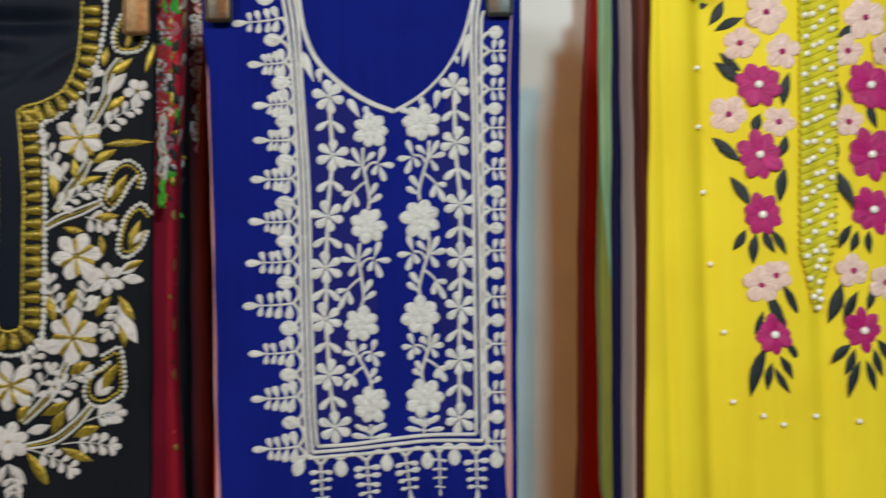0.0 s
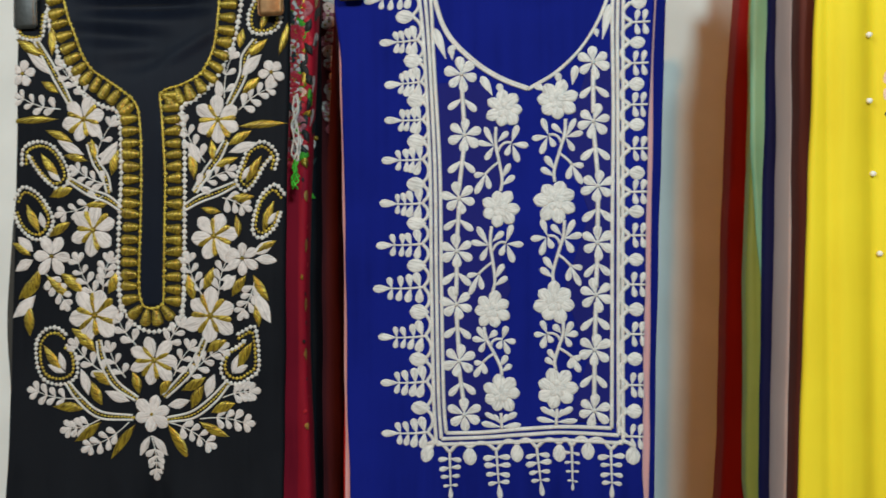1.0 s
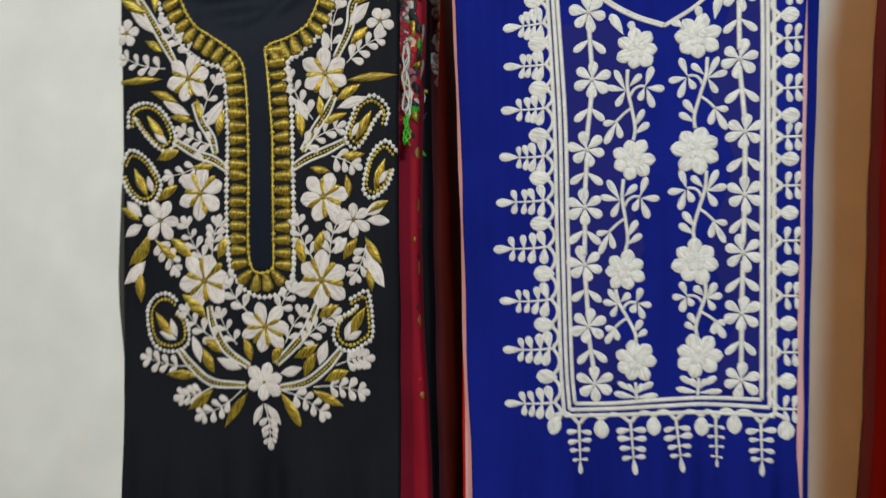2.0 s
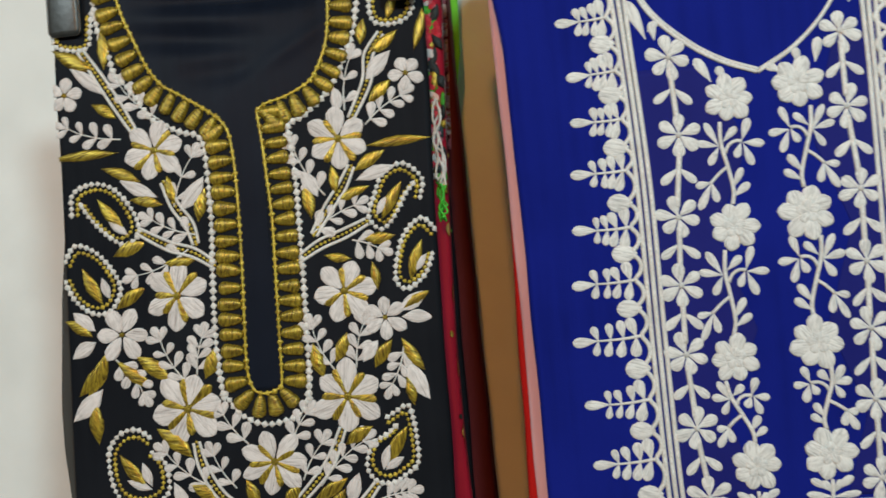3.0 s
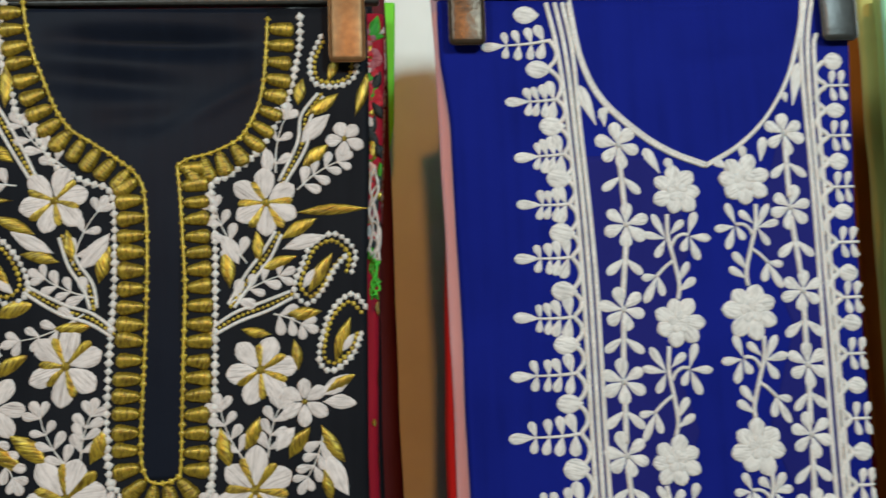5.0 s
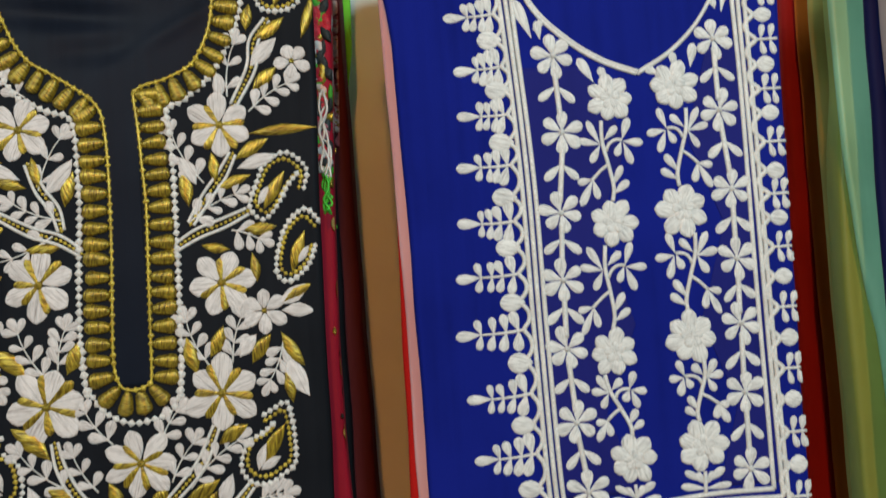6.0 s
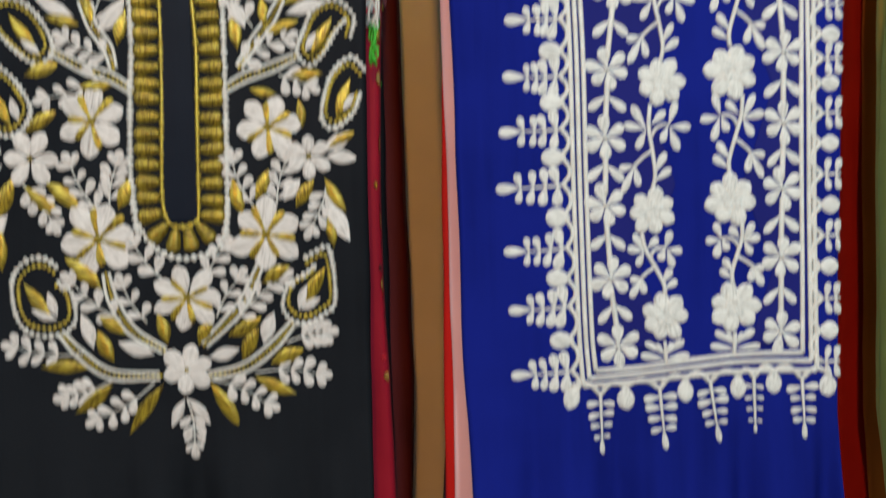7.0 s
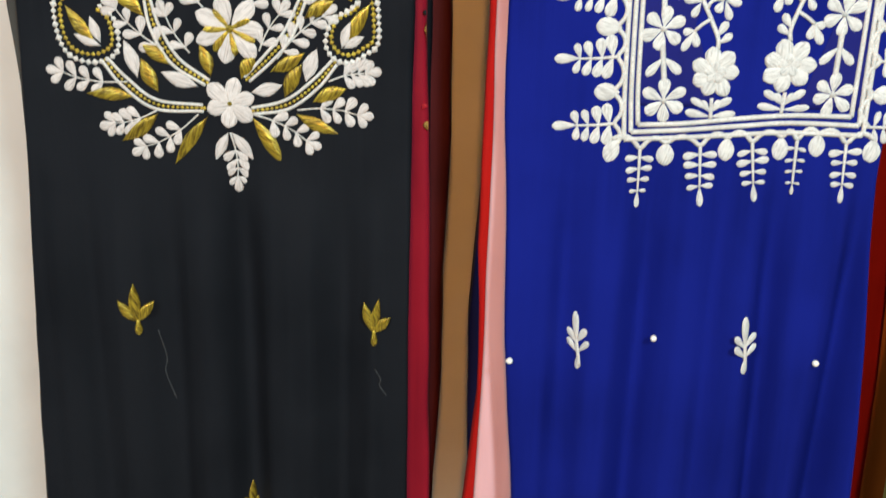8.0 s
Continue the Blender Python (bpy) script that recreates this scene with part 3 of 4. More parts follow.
BIG_FLOWERS = [
    (-646, 1662, 29, 6, 12), (-462, 1657, 29, 6, 30), (-634, 1516, 30, 6, 20), (-468, 1507, 30, 6, 5), (-632, 1404, 34, 6, 10), (-473, 1404, 32, 6, 25),
    (-550, 1346, 30, 7, 0), (-553, 1276, 25, 6, 20),
]
SMALL_FLOWERS = [
    (-733, 1725, 19, 5, 10), (-390, 1715, 18, 5, 45), (-693, 1482, 27, 6, 0), (-430, 1478, 22, 6, 30),
]
SPRIGS_YOKE = [
    (-679, 1676, -745, 1700, 4), (-638, 1692, -683, 1744, 4), (-630, 1604, -598, 1663, 3), (-479, 1602, -510, 1668, 4), (-434, 1668, -382, 1698, 4), (-453, 1684, -437, 1748, 3),
    (-611, 1575, -665, 1603, 4), (-619, 1561, -689, 1538, 4), (-495, 1565, -436, 1593, 4), (-456, 1556, -420, 1537, 3),
]
SPRIGS_MIDDLE = [
    (-628, 1427, -658, 1488, 4), (-620, 1436, -605, 1486, 4), (-483, 1430, -504, 1488, 4), (-462, 1431, -444, 1486, 4), (-701, 1458, -671, 1409, 4), (-414, 1449, -438, 1401, 4),
    (-574, 1365, -602, 1410, 3), (-589, 1323, -613, 1371, 3), (-613, 1326, -665, 1375, 4), (-531, 1364, -504, 1400, 3), (-523, 1326, -491, 1370, 3), (-506, 1319, -447, 1366, 5),
]
SPRIGS_LOWER = [
    (-650, 1295, -726, 1309, 4), (-624, 1268, -680, 1255, 4), (-584, 1265, -652, 1229, 4), (-554, 1248, -553, 1189, 4), (-535, 1267, -468, 1231, 4), (-488, 1271, -415, 1262, 4),
    (-457, 1299, -407, 1306, 4),
]
VINES = [
    [(-639, 1630), (-629, 1605), (-616, 1585), (-611, 1565)],
    [(-670, 1584), (-639, 1566), (-614, 1557), (-594, 1543)],
    [(-451, 1629), (-462, 1609), (-477, 1589), (-493, 1564)],
    [(-440, 1573), (-463, 1563), (-488, 1554), (-512, 1540)],
    [(-714, 1769), (-695, 1737), (-680, 1710), (-665, 1683)],
    [(-411, 1757), (-425, 1736), (-429, 1710), (-448, 1674)],
]
VINES_LOWER = [
    [(-626, 1371), (-620, 1345), (-603, 1315), (-573, 1295)],
    [(-480, 1374), (-495, 1342), (-513, 1321), (-536, 1299)],
    [(-670, 1315), (-653, 1295), (-624, 1274), (-578, 1271)],
    [(-451, 1317), (-470, 1296), (-498, 1276), (-532, 1269)],
]
NECK_LEFT = [
    (-678, 1846), (-674, 1821), (-669, 1801), (-661, 1778), (-653, 1759),
    (-645, 1742), (-633, 1726), (-615, 1714), (-596, 1701), (-580, 1689),
]
NECK_RIGHT = [
    (-459, 1830), (-461, 1795), (-463, 1769), (-468, 1748), (-475, 1732),
    (-485, 1717), (-500, 1708), (-515, 1702), (-531, 1698), (-540, 1692),
]
SLIT = [
    (-579, 1688), (-571, 1676), (-568, 1659), (-566, 1628), (-566, 1583),
    (-567, 1533), (-569, 1484), (-570, 1440), (-566, 1420), (-559, 1414),
    (-547, 1414), (-537, 1420), (-536, 1430), (-535, 1483), (-534, 1532),
    (-533, 1582), (-535, 1622), (-537, 1658), (-539, 1678), (-540, 1691),
]
CHAIN_LEFT = [
    (-695, 1845), (-696, 1828), (-697, 1806), (-693, 1782), (-685, 1760), (-681, 1742),
    (-669, 1728), (-656, 1708), (-646, 1693), (-632, 1685), (-617, 1677), (-602, 1673),
    (-596, 1663), (-594, 1635), (-594, 1584), (-597, 1534), (-599, 1485), (-599, 1441),
    (-595, 1412),
]
CHAIN_MID = [
    (-598, 1452), (-596, 1424), (-588, 1406), (-575, 1391), (-556, 1383), (-537, 1385),
    (-521, 1391), (-512, 1407), (-508, 1439),
]
CHAIN_RIGHT = [
    (-429, 1832), (-430, 1804), (-435, 1778), (-440, 1757), (-450, 1734), (-458, 1719),
    (-467, 1706), (-480, 1694), (-495, 1682), (-510, 1675), (-509, 1657), (-507, 1621),
    (-507, 1581), (-507, 1531), (-508, 1482), (-509, 1434), (-511, 1405),
]
PAISLEYS = [
    [(-735, 1605), (-732, 1626), (-710, 1634), (-689, 1626), (-672, 1602), (-668, 1581), (-684, 1571), (-702, 1584), (-716, 1600), (-725, 1615)],
    [(-745, 1559), (-734, 1574), (-714, 1566), (-699, 1548), (-691, 1527), (-702, 1507), (-719, 1505), (-737, 1519), (-747, 1540)],
    [(-386, 1592), (-383, 1611), (-401, 1627), (-421, 1618), (-431, 1598), (-438, 1577), (-426, 1564), (-412, 1577), (-401, 1596), (-392, 1606)],
    [(-374, 1560), (-387, 1572), (-405, 1557), (-414, 1533), (-416, 1512), (-405, 1504), (-387, 1517), (-379, 1536)],
]
PAISLEYS_MORE = [
    [(-744, 1798), (-740, 1777), (-725, 1770), (-706, 1771), (-702, 1789), (-700, 1806)],
    [(-410, 1813), (-420, 1791), (-417, 1769), (-397, 1765), (-380, 1774), (-376, 1802)],
    [(-673, 1379), (-684, 1387), (-699, 1386), (-711, 1375), (-715, 1361), (-713, 1337), (-705, 1320), (-689, 1313), (-672, 1314), (-658, 1323), (-656, 1339), (-660, 1355), (-671, 1364)],
    [(-436, 1381), (-425, 1387), (-415, 1391), (-411, 1377), (-409, 1357), (-410, 1334), (-421, 1325), (-435, 1317), (-450, 1319), (-459, 1331), (-458, 1344), (-452, 1357), (-438, 1364), (-428, 1372)],
]
WHITE_HEARTS = (1, 3, 5, 7, 11, 12, 14, 15)
PAISLEY_HEARTS = [
    (-682, 1585, 128, 53, 16), (-679, 1580, 139, 35, 13), (-709, 1513, 119, 53, 17), (-702, 1518, 106, 29, 13), (-425, 1573, 61, 53, 15), (-430, 1578, 53, 30, 12),
    (-402, 1512, 72, 52, 15), (-397, 1520, 54, 26, 12), (-712, 1788, 155, 29, 12), (-404, 1769, 67, 36, 13), (-678, 1330, 125, 54, 17), (-673, 1331, 106, 32, 13),
    (-673, 1328, 160, 34, 13), (-439, 1334, 60, 54, 17), (-444, 1330, 69, 34, 13), (-442, 1330, 28, 28, 12),
]
BUTIS = [
    (-656, 1039, 50), (-413, 1032, 44), (-552, 809, 51),
]
VINE_BLOOMS = [
    (-142, 1698, 19), (-139, 1625, 19), (-146, 1549, 19), (-149, 1486, 19), (-150, 1422, 19), (-147, 1354, 19),
    (-141, 1290, 19), (13, 1706, 18), (13, 1637, 18), (18, 1561, 18), (17, 1495, 18), (15, 1434, 18),
    (13, 1370, 18), (12, 1299, 18),
]
ROSETTES = [
    (-91, 1654, 23), (-97, 1536, 23), (-107, 1416, 23), (-97, 1316, 23), (-29, 1662, 24), (-31, 1544, 25),
    (-33, 1425, 25), (-31, 1324, 24),
]
FERN_TIPS = [
    (-256, 1794), (-236, 1741), (-230, 1690), (-230, 1646), (-234, 1598), (-237, 1545),
    (-242, 1495), (-246, 1442), (-240, 1382), (-237, 1327), (-236, 1266),
]
FERN_ROOTS = [
    (-196, 1798), (-191, 1742), (-187, 1691), (-185, 1645), (-185, 1597), (-186, 1544),
    (-186, 1495), (-185, 1443), (-183, 1384), (-182, 1329), (-181, 1268),
]
BULBS_LEFT = [
    (-220, 1823), (-211, 1771), (-201, 1717), (-197, 1669), (-197, 1619), (-198, 1567),
    (-198, 1520), (-198, 1469), (-195, 1413), (-196, 1355), (-194, 1297), (-186, 1243),
]
BULBS_RIGHT = [
    (65, 1773), (63, 1727), (62, 1678), (62, 1631), (62, 1576), (61, 1531),
    (60, 1475), (60, 1417), (58, 1360), (57, 1299),
]
BULBS_HEM = [
    (-135, 1240), (-78, 1246), (-28, 1248), (5, 1252), (56, 1248),
]
HEM_FERNS = [
    (-158, 1192), (-99, 1196), (-49, 1202), (-13, 1207), (32, 1203),
]
BORDER = [
    [(-201, 1834), (-193, 1790), (-187, 1722), (-181, 1585), (-180, 1449), (-178, 1312), (-175, 1253)],
    [(-193, 1834), (-186, 1790), (-181, 1721), (-175, 1585), (-174, 1449), (-172, 1313), (-169, 1260)],
    [(-186, 1834), (-179, 1786), (-176, 1721), (-169, 1585), (-168, 1449), (-166, 1313), (-163, 1267)],
    [(45, 1837), (36, 1778), (36, 1646), (34, 1515), (33, 1383), (32, 1279)],
    [(51, 1837), (42, 1778), (41, 1646), (41, 1514), (40, 1383), (40, 1271)],
    [(52, 1800), (48, 1777), (47, 1646), (46, 1514), (45, 1383), (45, 1263)],
    [(-175, 1253), (-122, 1256), (-68, 1260), (-22, 1263), (45, 1262)],
    [(-169, 1260), (-122, 1263), (-68, 1268), (-22, 1272), (40, 1271)],
    [(-163, 1267), (-122, 1269), (-68, 1275), (-22, 1279), (32, 1279)],
]
NECKLINE = [
    (-180, 1835), (-172, 1781), (-156, 1743), (-125, 1711), (-95, 1691), (-62, 1677),
    (-29, 1696), (0, 1724), (23, 1762), (37, 1807), (42, 1838),
]
NECK_LEAVES = [
    (-161, 1717, 109, 40, 11), (-153, 1715, 99, 18, 8), (-105, 1671, 123, 27, 11), (-93, 1672, 111, 14, 8), (24, 1732, 78, 42, 10), (18, 1735, 101, 10, 7),
    (-26, 1680, 98, 15, 8), (-11, 1680, 80, 23, 9), (-42, 1674, 145, 16, 8), (-159, 1724, 39, 13, 7),
]
BLUE_SPRIGS = [
    (-203, 1025, -211, 1084, 2), (-40, 1028, -46, 1088, 2),
]
BLUE_PEARLS = [
    (-127, 1053), (26, 1039), (-278, 1032),
]
MAGENTA = [
    (368, 1689, 25), (367, 1607, 25), (368, 1537, 22), (377, 1398, 20), (496, 1685, 28), (494, 1604, 28),
    (494, 1540, 25), (478, 1401, 22),
]
PEACH = [
    (379, 1774, 25), (350, 1740, 20), (396, 1727, 20), (336, 1657, 22), (390, 1645, 18), (365, 1456, 20),
    (381, 1466, 18), (494, 1765, 25), (472, 1726, 18), (518, 1727, 20), (470, 1643, 18), (469, 1470, 18),
    (506, 1456, 20),
]
DARK_LEAVES = [
    (355, 1770, -161, 36, 13), (334, 1794, -122, 34, 13), (318, 1791, -163, 27, 13), (351, 1706, 138, 36, 11), (350, 1690, 136, 43, 15), (395, 1662, 76, 42, 13),
    (369, 1656, -107, 27, 13), (349, 1599, 138, 55, 15), (356, 1546, 123, 44, 13), (388, 1550, 77, 47, 16), (390, 1603, 71, 28, 13), (350, 1521, -125, 29, 12),
    (361, 1517, -96, 38, 12), (376, 1521, -60, 36, 11), (368, 1521, -68, 32, 11),
]
DARK_LEAVES_LOW = [
    (387, 1458, -64, 51, 13), (371, 1449, -63, 47, 13), (366, 1426, -109, 31, 9), (368, 1387, -108, 64, 15), (389, 1389, -54, 36, 13), (374, 1367, -98, 35, 11),
    (382, 1374, -64, 32, 11), (376, 1361, -63, 36, 9),
]
DARK_LEAVES_FAR = [
    (456, 1697, -86, 46, 13), (456, 1621, -94, 27, 13), (446, 1595, -60, 60, 16), (470, 1524, -121, 33, 12), (476, 1517, -113, 28, 11), (489, 1517, -92, 29, 11),
    (456, 1457, -110, 50, 15), (474, 1447, -118, 42, 13), (491, 1451, -108, 29, 11), (465, 1386, -135, 33, 12), (468, 1381, -114, 34, 12), (474, 1368, -110, 47, 12),
    (480, 1368, -77, 39, 11), (490, 1381, -75, 35, 11), (493, 1391, -58, 36, 13), (494, 1667, -76, 34, 13), (481, 1757, -148, 25, 12),
]
LOOSE_PEARLS = [
    (298, 1713), (298, 1643), (303, 1566), (312, 1481), (324, 1401), (331, 1320),
    (362, 1305), (384, 1295), (420, 1304), (469, 1298),
]


def metres(points):
    return [(x * MM, z * MM) for x, z in points]


# ---- the black suit piece ----
NECK_CREASES = ((-0.56, 0.125, 1.808, -0.02, 0.012, 0.0110), (-0.60, 0.10, 1.770, -0.10, 0.014, 0.0065), (-0.50, 0.08, 1.752, 0.55, 0.009, -0.0022), (-0.57, 0.07, 1.735, 0.05, 0.014, 0.0035))
BLACK = Ground(1.074, 1.26, 0.0050, 0.105, 1.3, 0.03, 0.0, -0.56, BLACK_FOLDS, NECK_CREASES)
black = thing("black_suit_piece", (-0.56, 1.074, 0.55), "black georgette suit piece with white and gold embroidery", "garment", "front garments")
BLACK_L = edge((0.5, -0.786), (0.83, -0.774), (0.91, -0.770), (1.095, -0.761), (1.2, -0.757), (1.29, -0.755), (1.37, -0.752), (1.55, -0.747), (1.8, -0.742), (1.9, -0.742))
BLACK_R = edge((0.5, -0.378), (1.05, -0.378), (1.3, -0.376), (1.5, -0.374), (1.62, -0.371), (1.76, -0.366), (1.9, -0.368))
part("fabric", sheet_bm(BLACK, BLACK_L, BLACK_R, 1.842, 0.55, 0.012, 110, 170, 0.004), BLACK_CLOTH, black)
HEM = Ground(1.088, 1.26, 0.0050, 0.105, 1.3, 0.03, 0.0, -0.56, BLACK_FOLDS)
part("under_layer", sheet_bm(HEM, edge((0.5, -0.792), (0.83, -0.780), (1.0, -0.771), (1.2, -0.762), (1.29, -0.762), (1.37, -0.768), (1.41, -0.768), (1.52, -0.760), (1.6, -0.750), (1.66, -0.742), (1.9, -0.735)),
                             edge((0.5, -0.384), (1.9, -0.38)), 1.838, 0.54, 0.004, 50, 90), cloth_material("sheer_black_layer", (0.034, 0.033, 0.031), (0.056, 0.054, 0.050), 0.7, 0.03), black, "sheer greyish black under layer")
LINING_G = Ground(1.0734, 1.26, 0.0050, 0.105, 1.3, 0.03, 0.0, -0.56, BLACK_FOLDS, NECK_CREASES)
lining_edges = [edge(*((z * MM, x * MM) for x, z in side)) for side in (((-568, 1416), (-568, 1660), (-571, 1676), *NECK_LEFT[::-1]), ((-537, 1416), (-537, 1660), *NECK_RIGHT[::-1], (-459, 1846)))]
part("neck_lining", sheet_bm(LINING_G, *lining_edges, 1.839, 1.417, 0.0010, 36, 120), LINING, black, "blue-black inner lining in the neckline")
FOLD.update(left=BLACK_L, right=BLACK_R)

for line in (NECK_LEFT, NECK_RIGHT, SLIT):
    part("neck_cord", tube_bm(BLACK, metres(line), 0.0013, 0.8, step=0.005), GOLD_CORD, black)
    stuff(part("neck_stitches", bead_row_bm(BLACK, metres(line), 0.0056, 0.0074, 3), GOLD_CORD, black))


def bars_along(points, side, gap, first=0.4):
    """Padded gold bars that stand off the cord on one side of it."""
    line = spline(metres(points), 0.001)
    gone, before = gap * (1 - first), None
    for at in range(2, len(line) - 2):
        p, d = line[at], line[min(at + 5, len(line) - 1)] - line[max(at - 5, 0)]
        a = math.degrees(math.atan2(d.y, d.x)) + side * 90
        mid = p + Vector((math.cos(radians(a)), math.sin(radians(a)))) * 0.011
        gone += (mid - before).length if before else 0.0
        before = mid
        if gone >= gap:
            gone = RNG.uniform(-0.04, 0.04) * gap
            leaf_on(black, BLACK, RNG.choice(BARS), p.x * 1000 + 1.4 * math.cos(radians(a)), p.y * 1000 + 1.4 * math.sin(radians(a)), a + RNG.uniform(-4, 4), RNG.uniform(22.5, 25.0), RNG.uniform(14.2, 15.8), 5.0, "gold_bar")


bars_along(NECK_LEFT, -1, 0.0156)
bars_along(NECK_RIGHT, 1, 0.0156)
bars_along(SLIT, -1, 0.0150)
for i, line in enumerate((CHAIN_LEFT, CHAIN_MID, CHAIN_RIGHT)):
    stuff(part("stitch_chain", bead_row_bm(BLACK, metres(line), 0.0070, 0.0073, i), WHITE_CORD, black))
for i, (x, z, a, long, wide) in enumerate(GOLD_YOKE + GOLD_MIDDLE + GOLD_LOWER):
    leaf_on(black, BLACK, LEAF_GOLD if i % 2 else LEAF_GOLD_B, x, z, a, long * 1.06, wide * 1.1, 2.8)
for i, (x, z, a, long, wide) in enumerate(WHITE_LEAVES):
    leaf_on(black, BLACK, LEAF_WHITE if i % 2 else LEAF_WHITE_B, x, z, a, long * 1.04, wide * 1.15, 2.4)
for x, z, r, n, turn in BIG_FLOWERS[:-1]:
    flower_on(black, BLACK, x, z, r * 1.10, n, turn, PETAL_WHITE, KNOT_GOLD, 3.8, THIN_GOLD)
x, z, r, n, turn = BIG_FLOWERS[-1]
flower_on(black, BLACK, x, z, r, n, turn, PETAL_WHITE, KNOT_GOLD, 2.4, None, 0.80, 2.8, 1.0, 0.02)
for x, z, r, n, turn in SMALL_FLOWERS:
    flower_on(black, BLACK, x, z, r, n, turn, PETAL_WHITE, KNOT_GOLD, 2.6)
for x0, z0, x1, z1, n in SPRIGS_YOKE + SPRIGS_MIDDLE:
    sprig_on(black, BLACK, x0, z0, x1, z1, n, DROP_WHITE, WHITE_CORD, 17.0, 0.62, taper=0.15, start=0.12)
for x0, z0, x1, z1, n in SPRIGS_LOWER:
    sprig_on(black, BLACK, x0, z0, x1, z1, n, DROP_WHITE, WHITE_CORD, 16.5, 0.66, spread=52, taper=0.12, start=0.30)
for i, line in enumerate(VINES + VINES_LOWER):
    mids = [Vector(p) for p in metres(line)]
    for s in (1, -1):
        moved = []
        for k, p in enumerate(mids):
            d = (mids[min(k + 1, len(mids) - 1)] - mids[max(k - 1, 0)]).normalized()
            moved.append(p + Vector((-d.y, d.x)) * s * (0.0044 if 0 < k < len(mids) - 1 else 0.0030))
        part("stem", tube_bm(BLACK, moved, 0.0016), WHITE_CORD, black)
    stuff(part("chain_stitch", bead_row_bm(BLACK, mids, 0.0036, 0.0046, i + 20), GOLD_CORD, black, "gold chain stitch"))
for i, line in enumerate(PAISLEYS + PAISLEYS_MORE):
    pts = [Vector(p) for p in metres(line)]
    mid = sum(pts, Vector((0, 0))) / len(pts)
    stuff(part("paisley_outline", bead_row_bm(BLACK, pts, 0.0058, 0.0062, i + 40), WHITE_CORD, black))
    stuff(part("paisley_lining", bead_row_bm(BLACK, [mid + (p - mid) * 0.8 for p in pts], 0.0044, 0.0052, i + 60), GOLD_CORD, black, "gold inner outline"))
for i, (x, z, a, long, wide) in enumerate(PAISLEY_HEARTS):
    leaf_on(black, BLACK, LEAF_WHITE if i in WHITE_HEARTS else LEAF_GOLD, x, z, a, long * 0.8, wide * 0.8, 2.2, lift=0.0006)


def buti(x, z, leaves):
    """A small three-leaved gold motif on a short flared stalk."""
    st = part("buti", tube_bm(BLACK, [(x * MM, (z + 2) * MM), (x * MM, (z + 16) * MM)], 0.0020), GOLD_CORD, black, "small gold three-leaved motif")
    leaf_on(st, BLACK, THIN_GOLD, x, z + 17, -90, 18, 8.5, 2.4, "foot")
    for turn, long, wide in leaves:
        leaf_on(st, BLACK, LEAF_GOLD, x, z + 13, turn, long, wide, 2.6)


buti(BUTIS[0][0], BUTIS[0][1], ((92, 42, 13), (129, 31, 12), (52, 28, 11)))
buti(BUTIS[1][0], BUTIS[1][1], ((80, 38, 10), (109, 35, 11), (48, 25, 11)))
buti(BUTIS[2][0], BUTIS[2][1], ((88, 36, 12), (128, 29, 11), (50, 25, 10)))
for x, z0, z1 in ((-640, 1040, 960), (-412, 1005, 975)):
    part("loose_thread", tube_bm(BLACK, [(x * MM, z0 * MM), ((x + 6) * MM, (z0 * 0.6 + z1 * 0.4) * MM), ((x + 4) * MM, (z0 * 0.4 + z1 * 0.6) * MM), ((x + 12) * MM, z1 * MM)], 0.0003), GREY_CORD, black, "fine loose grey thread")

FOLD.clear()

# ---- the royal blue suit piece ----
BLUE = Ground(1.056, 1.27, 0.0050, 0.105, 0.4, -0.01, 0.0, -0.1, BLUE_FOLDS, ((-0.06, 0.10, 1.822, -0.03, 0.008, 0.003), (-0.04, 0.09, 1.775, 0.12, 0.012, 0.003)))
blue = thing("blue_suit_piece", (-0.1, 1.056, 0.55), "royal blue georgette suit piece with ivory embroidered panel", "garment", "front garments")
BLUE_L = edge((0.5, -0.255), (0.87, -0.266), (1.05, -0.279), (1.32, -0.288), (1.52, -0.289), (1.72, -0.294), (1.78, -0.301), (1.9, -0.303))
BLUE_R = edge((0.5, 0.096), (0.88, 0.088), (1.12, 0.074), (1.22, 0.067), (1.45, 0.071), (1.62, 0.075), (1.74, 0.081), (1.9, 0.091))
part("fabric", sheet_bm(BLUE, BLUE_L, BLUE_R, 1.838, 0.55, 0.010, 110, 170, 0.002), BLUE_CLOTH, blue)
NET = Ground(1.0553, 1.27, 0.0050, 0.105, 0.4, -0.01, 0.0, -0.1, BLUE_FOLDS)
for a, b, top in ((edge((1.2, -0.166), (1.7, -0.172)), edge((1.28, -0.088), (1.36, -0.118), (1.44, -0.084), (1.53, -0.112), (1.61, -0.078), (1.69, -0.112)), 1.688),
                  (edge((1.28, -0.020), (1.36, 0.006), (1.44, -0.022), (1.53, 0.008), (1.61, -0.020), (1.72, 0.012)), edge((1.2, 0.040), (1.7, 0.043)), 1.70)):
    part("net_strip", sheet_bm(NET, a, b, top, 1.285, 0.0008, 30, 70), NET_CLOTH, blue, "sheer indigo net strip")
FOLD.update(left=BLUE_L, right=BLUE_R)
for row in BORDER:
    part("border_cord", tube_bm(BLUE, metres(row), 0.0024, 0.75), WHITE_CORD, blue)
for half in (NECKLINE[:6], NECKLINE[5:]):
    for s in (-1.4, 1.4):
        part("neck_cord", tube_bm(BLUE, [((x + s * 0.6) * MM, (z + s * 0.8) * MM) for x, z in half], 0.0019, 0.8), WHITE_CORD, blue)
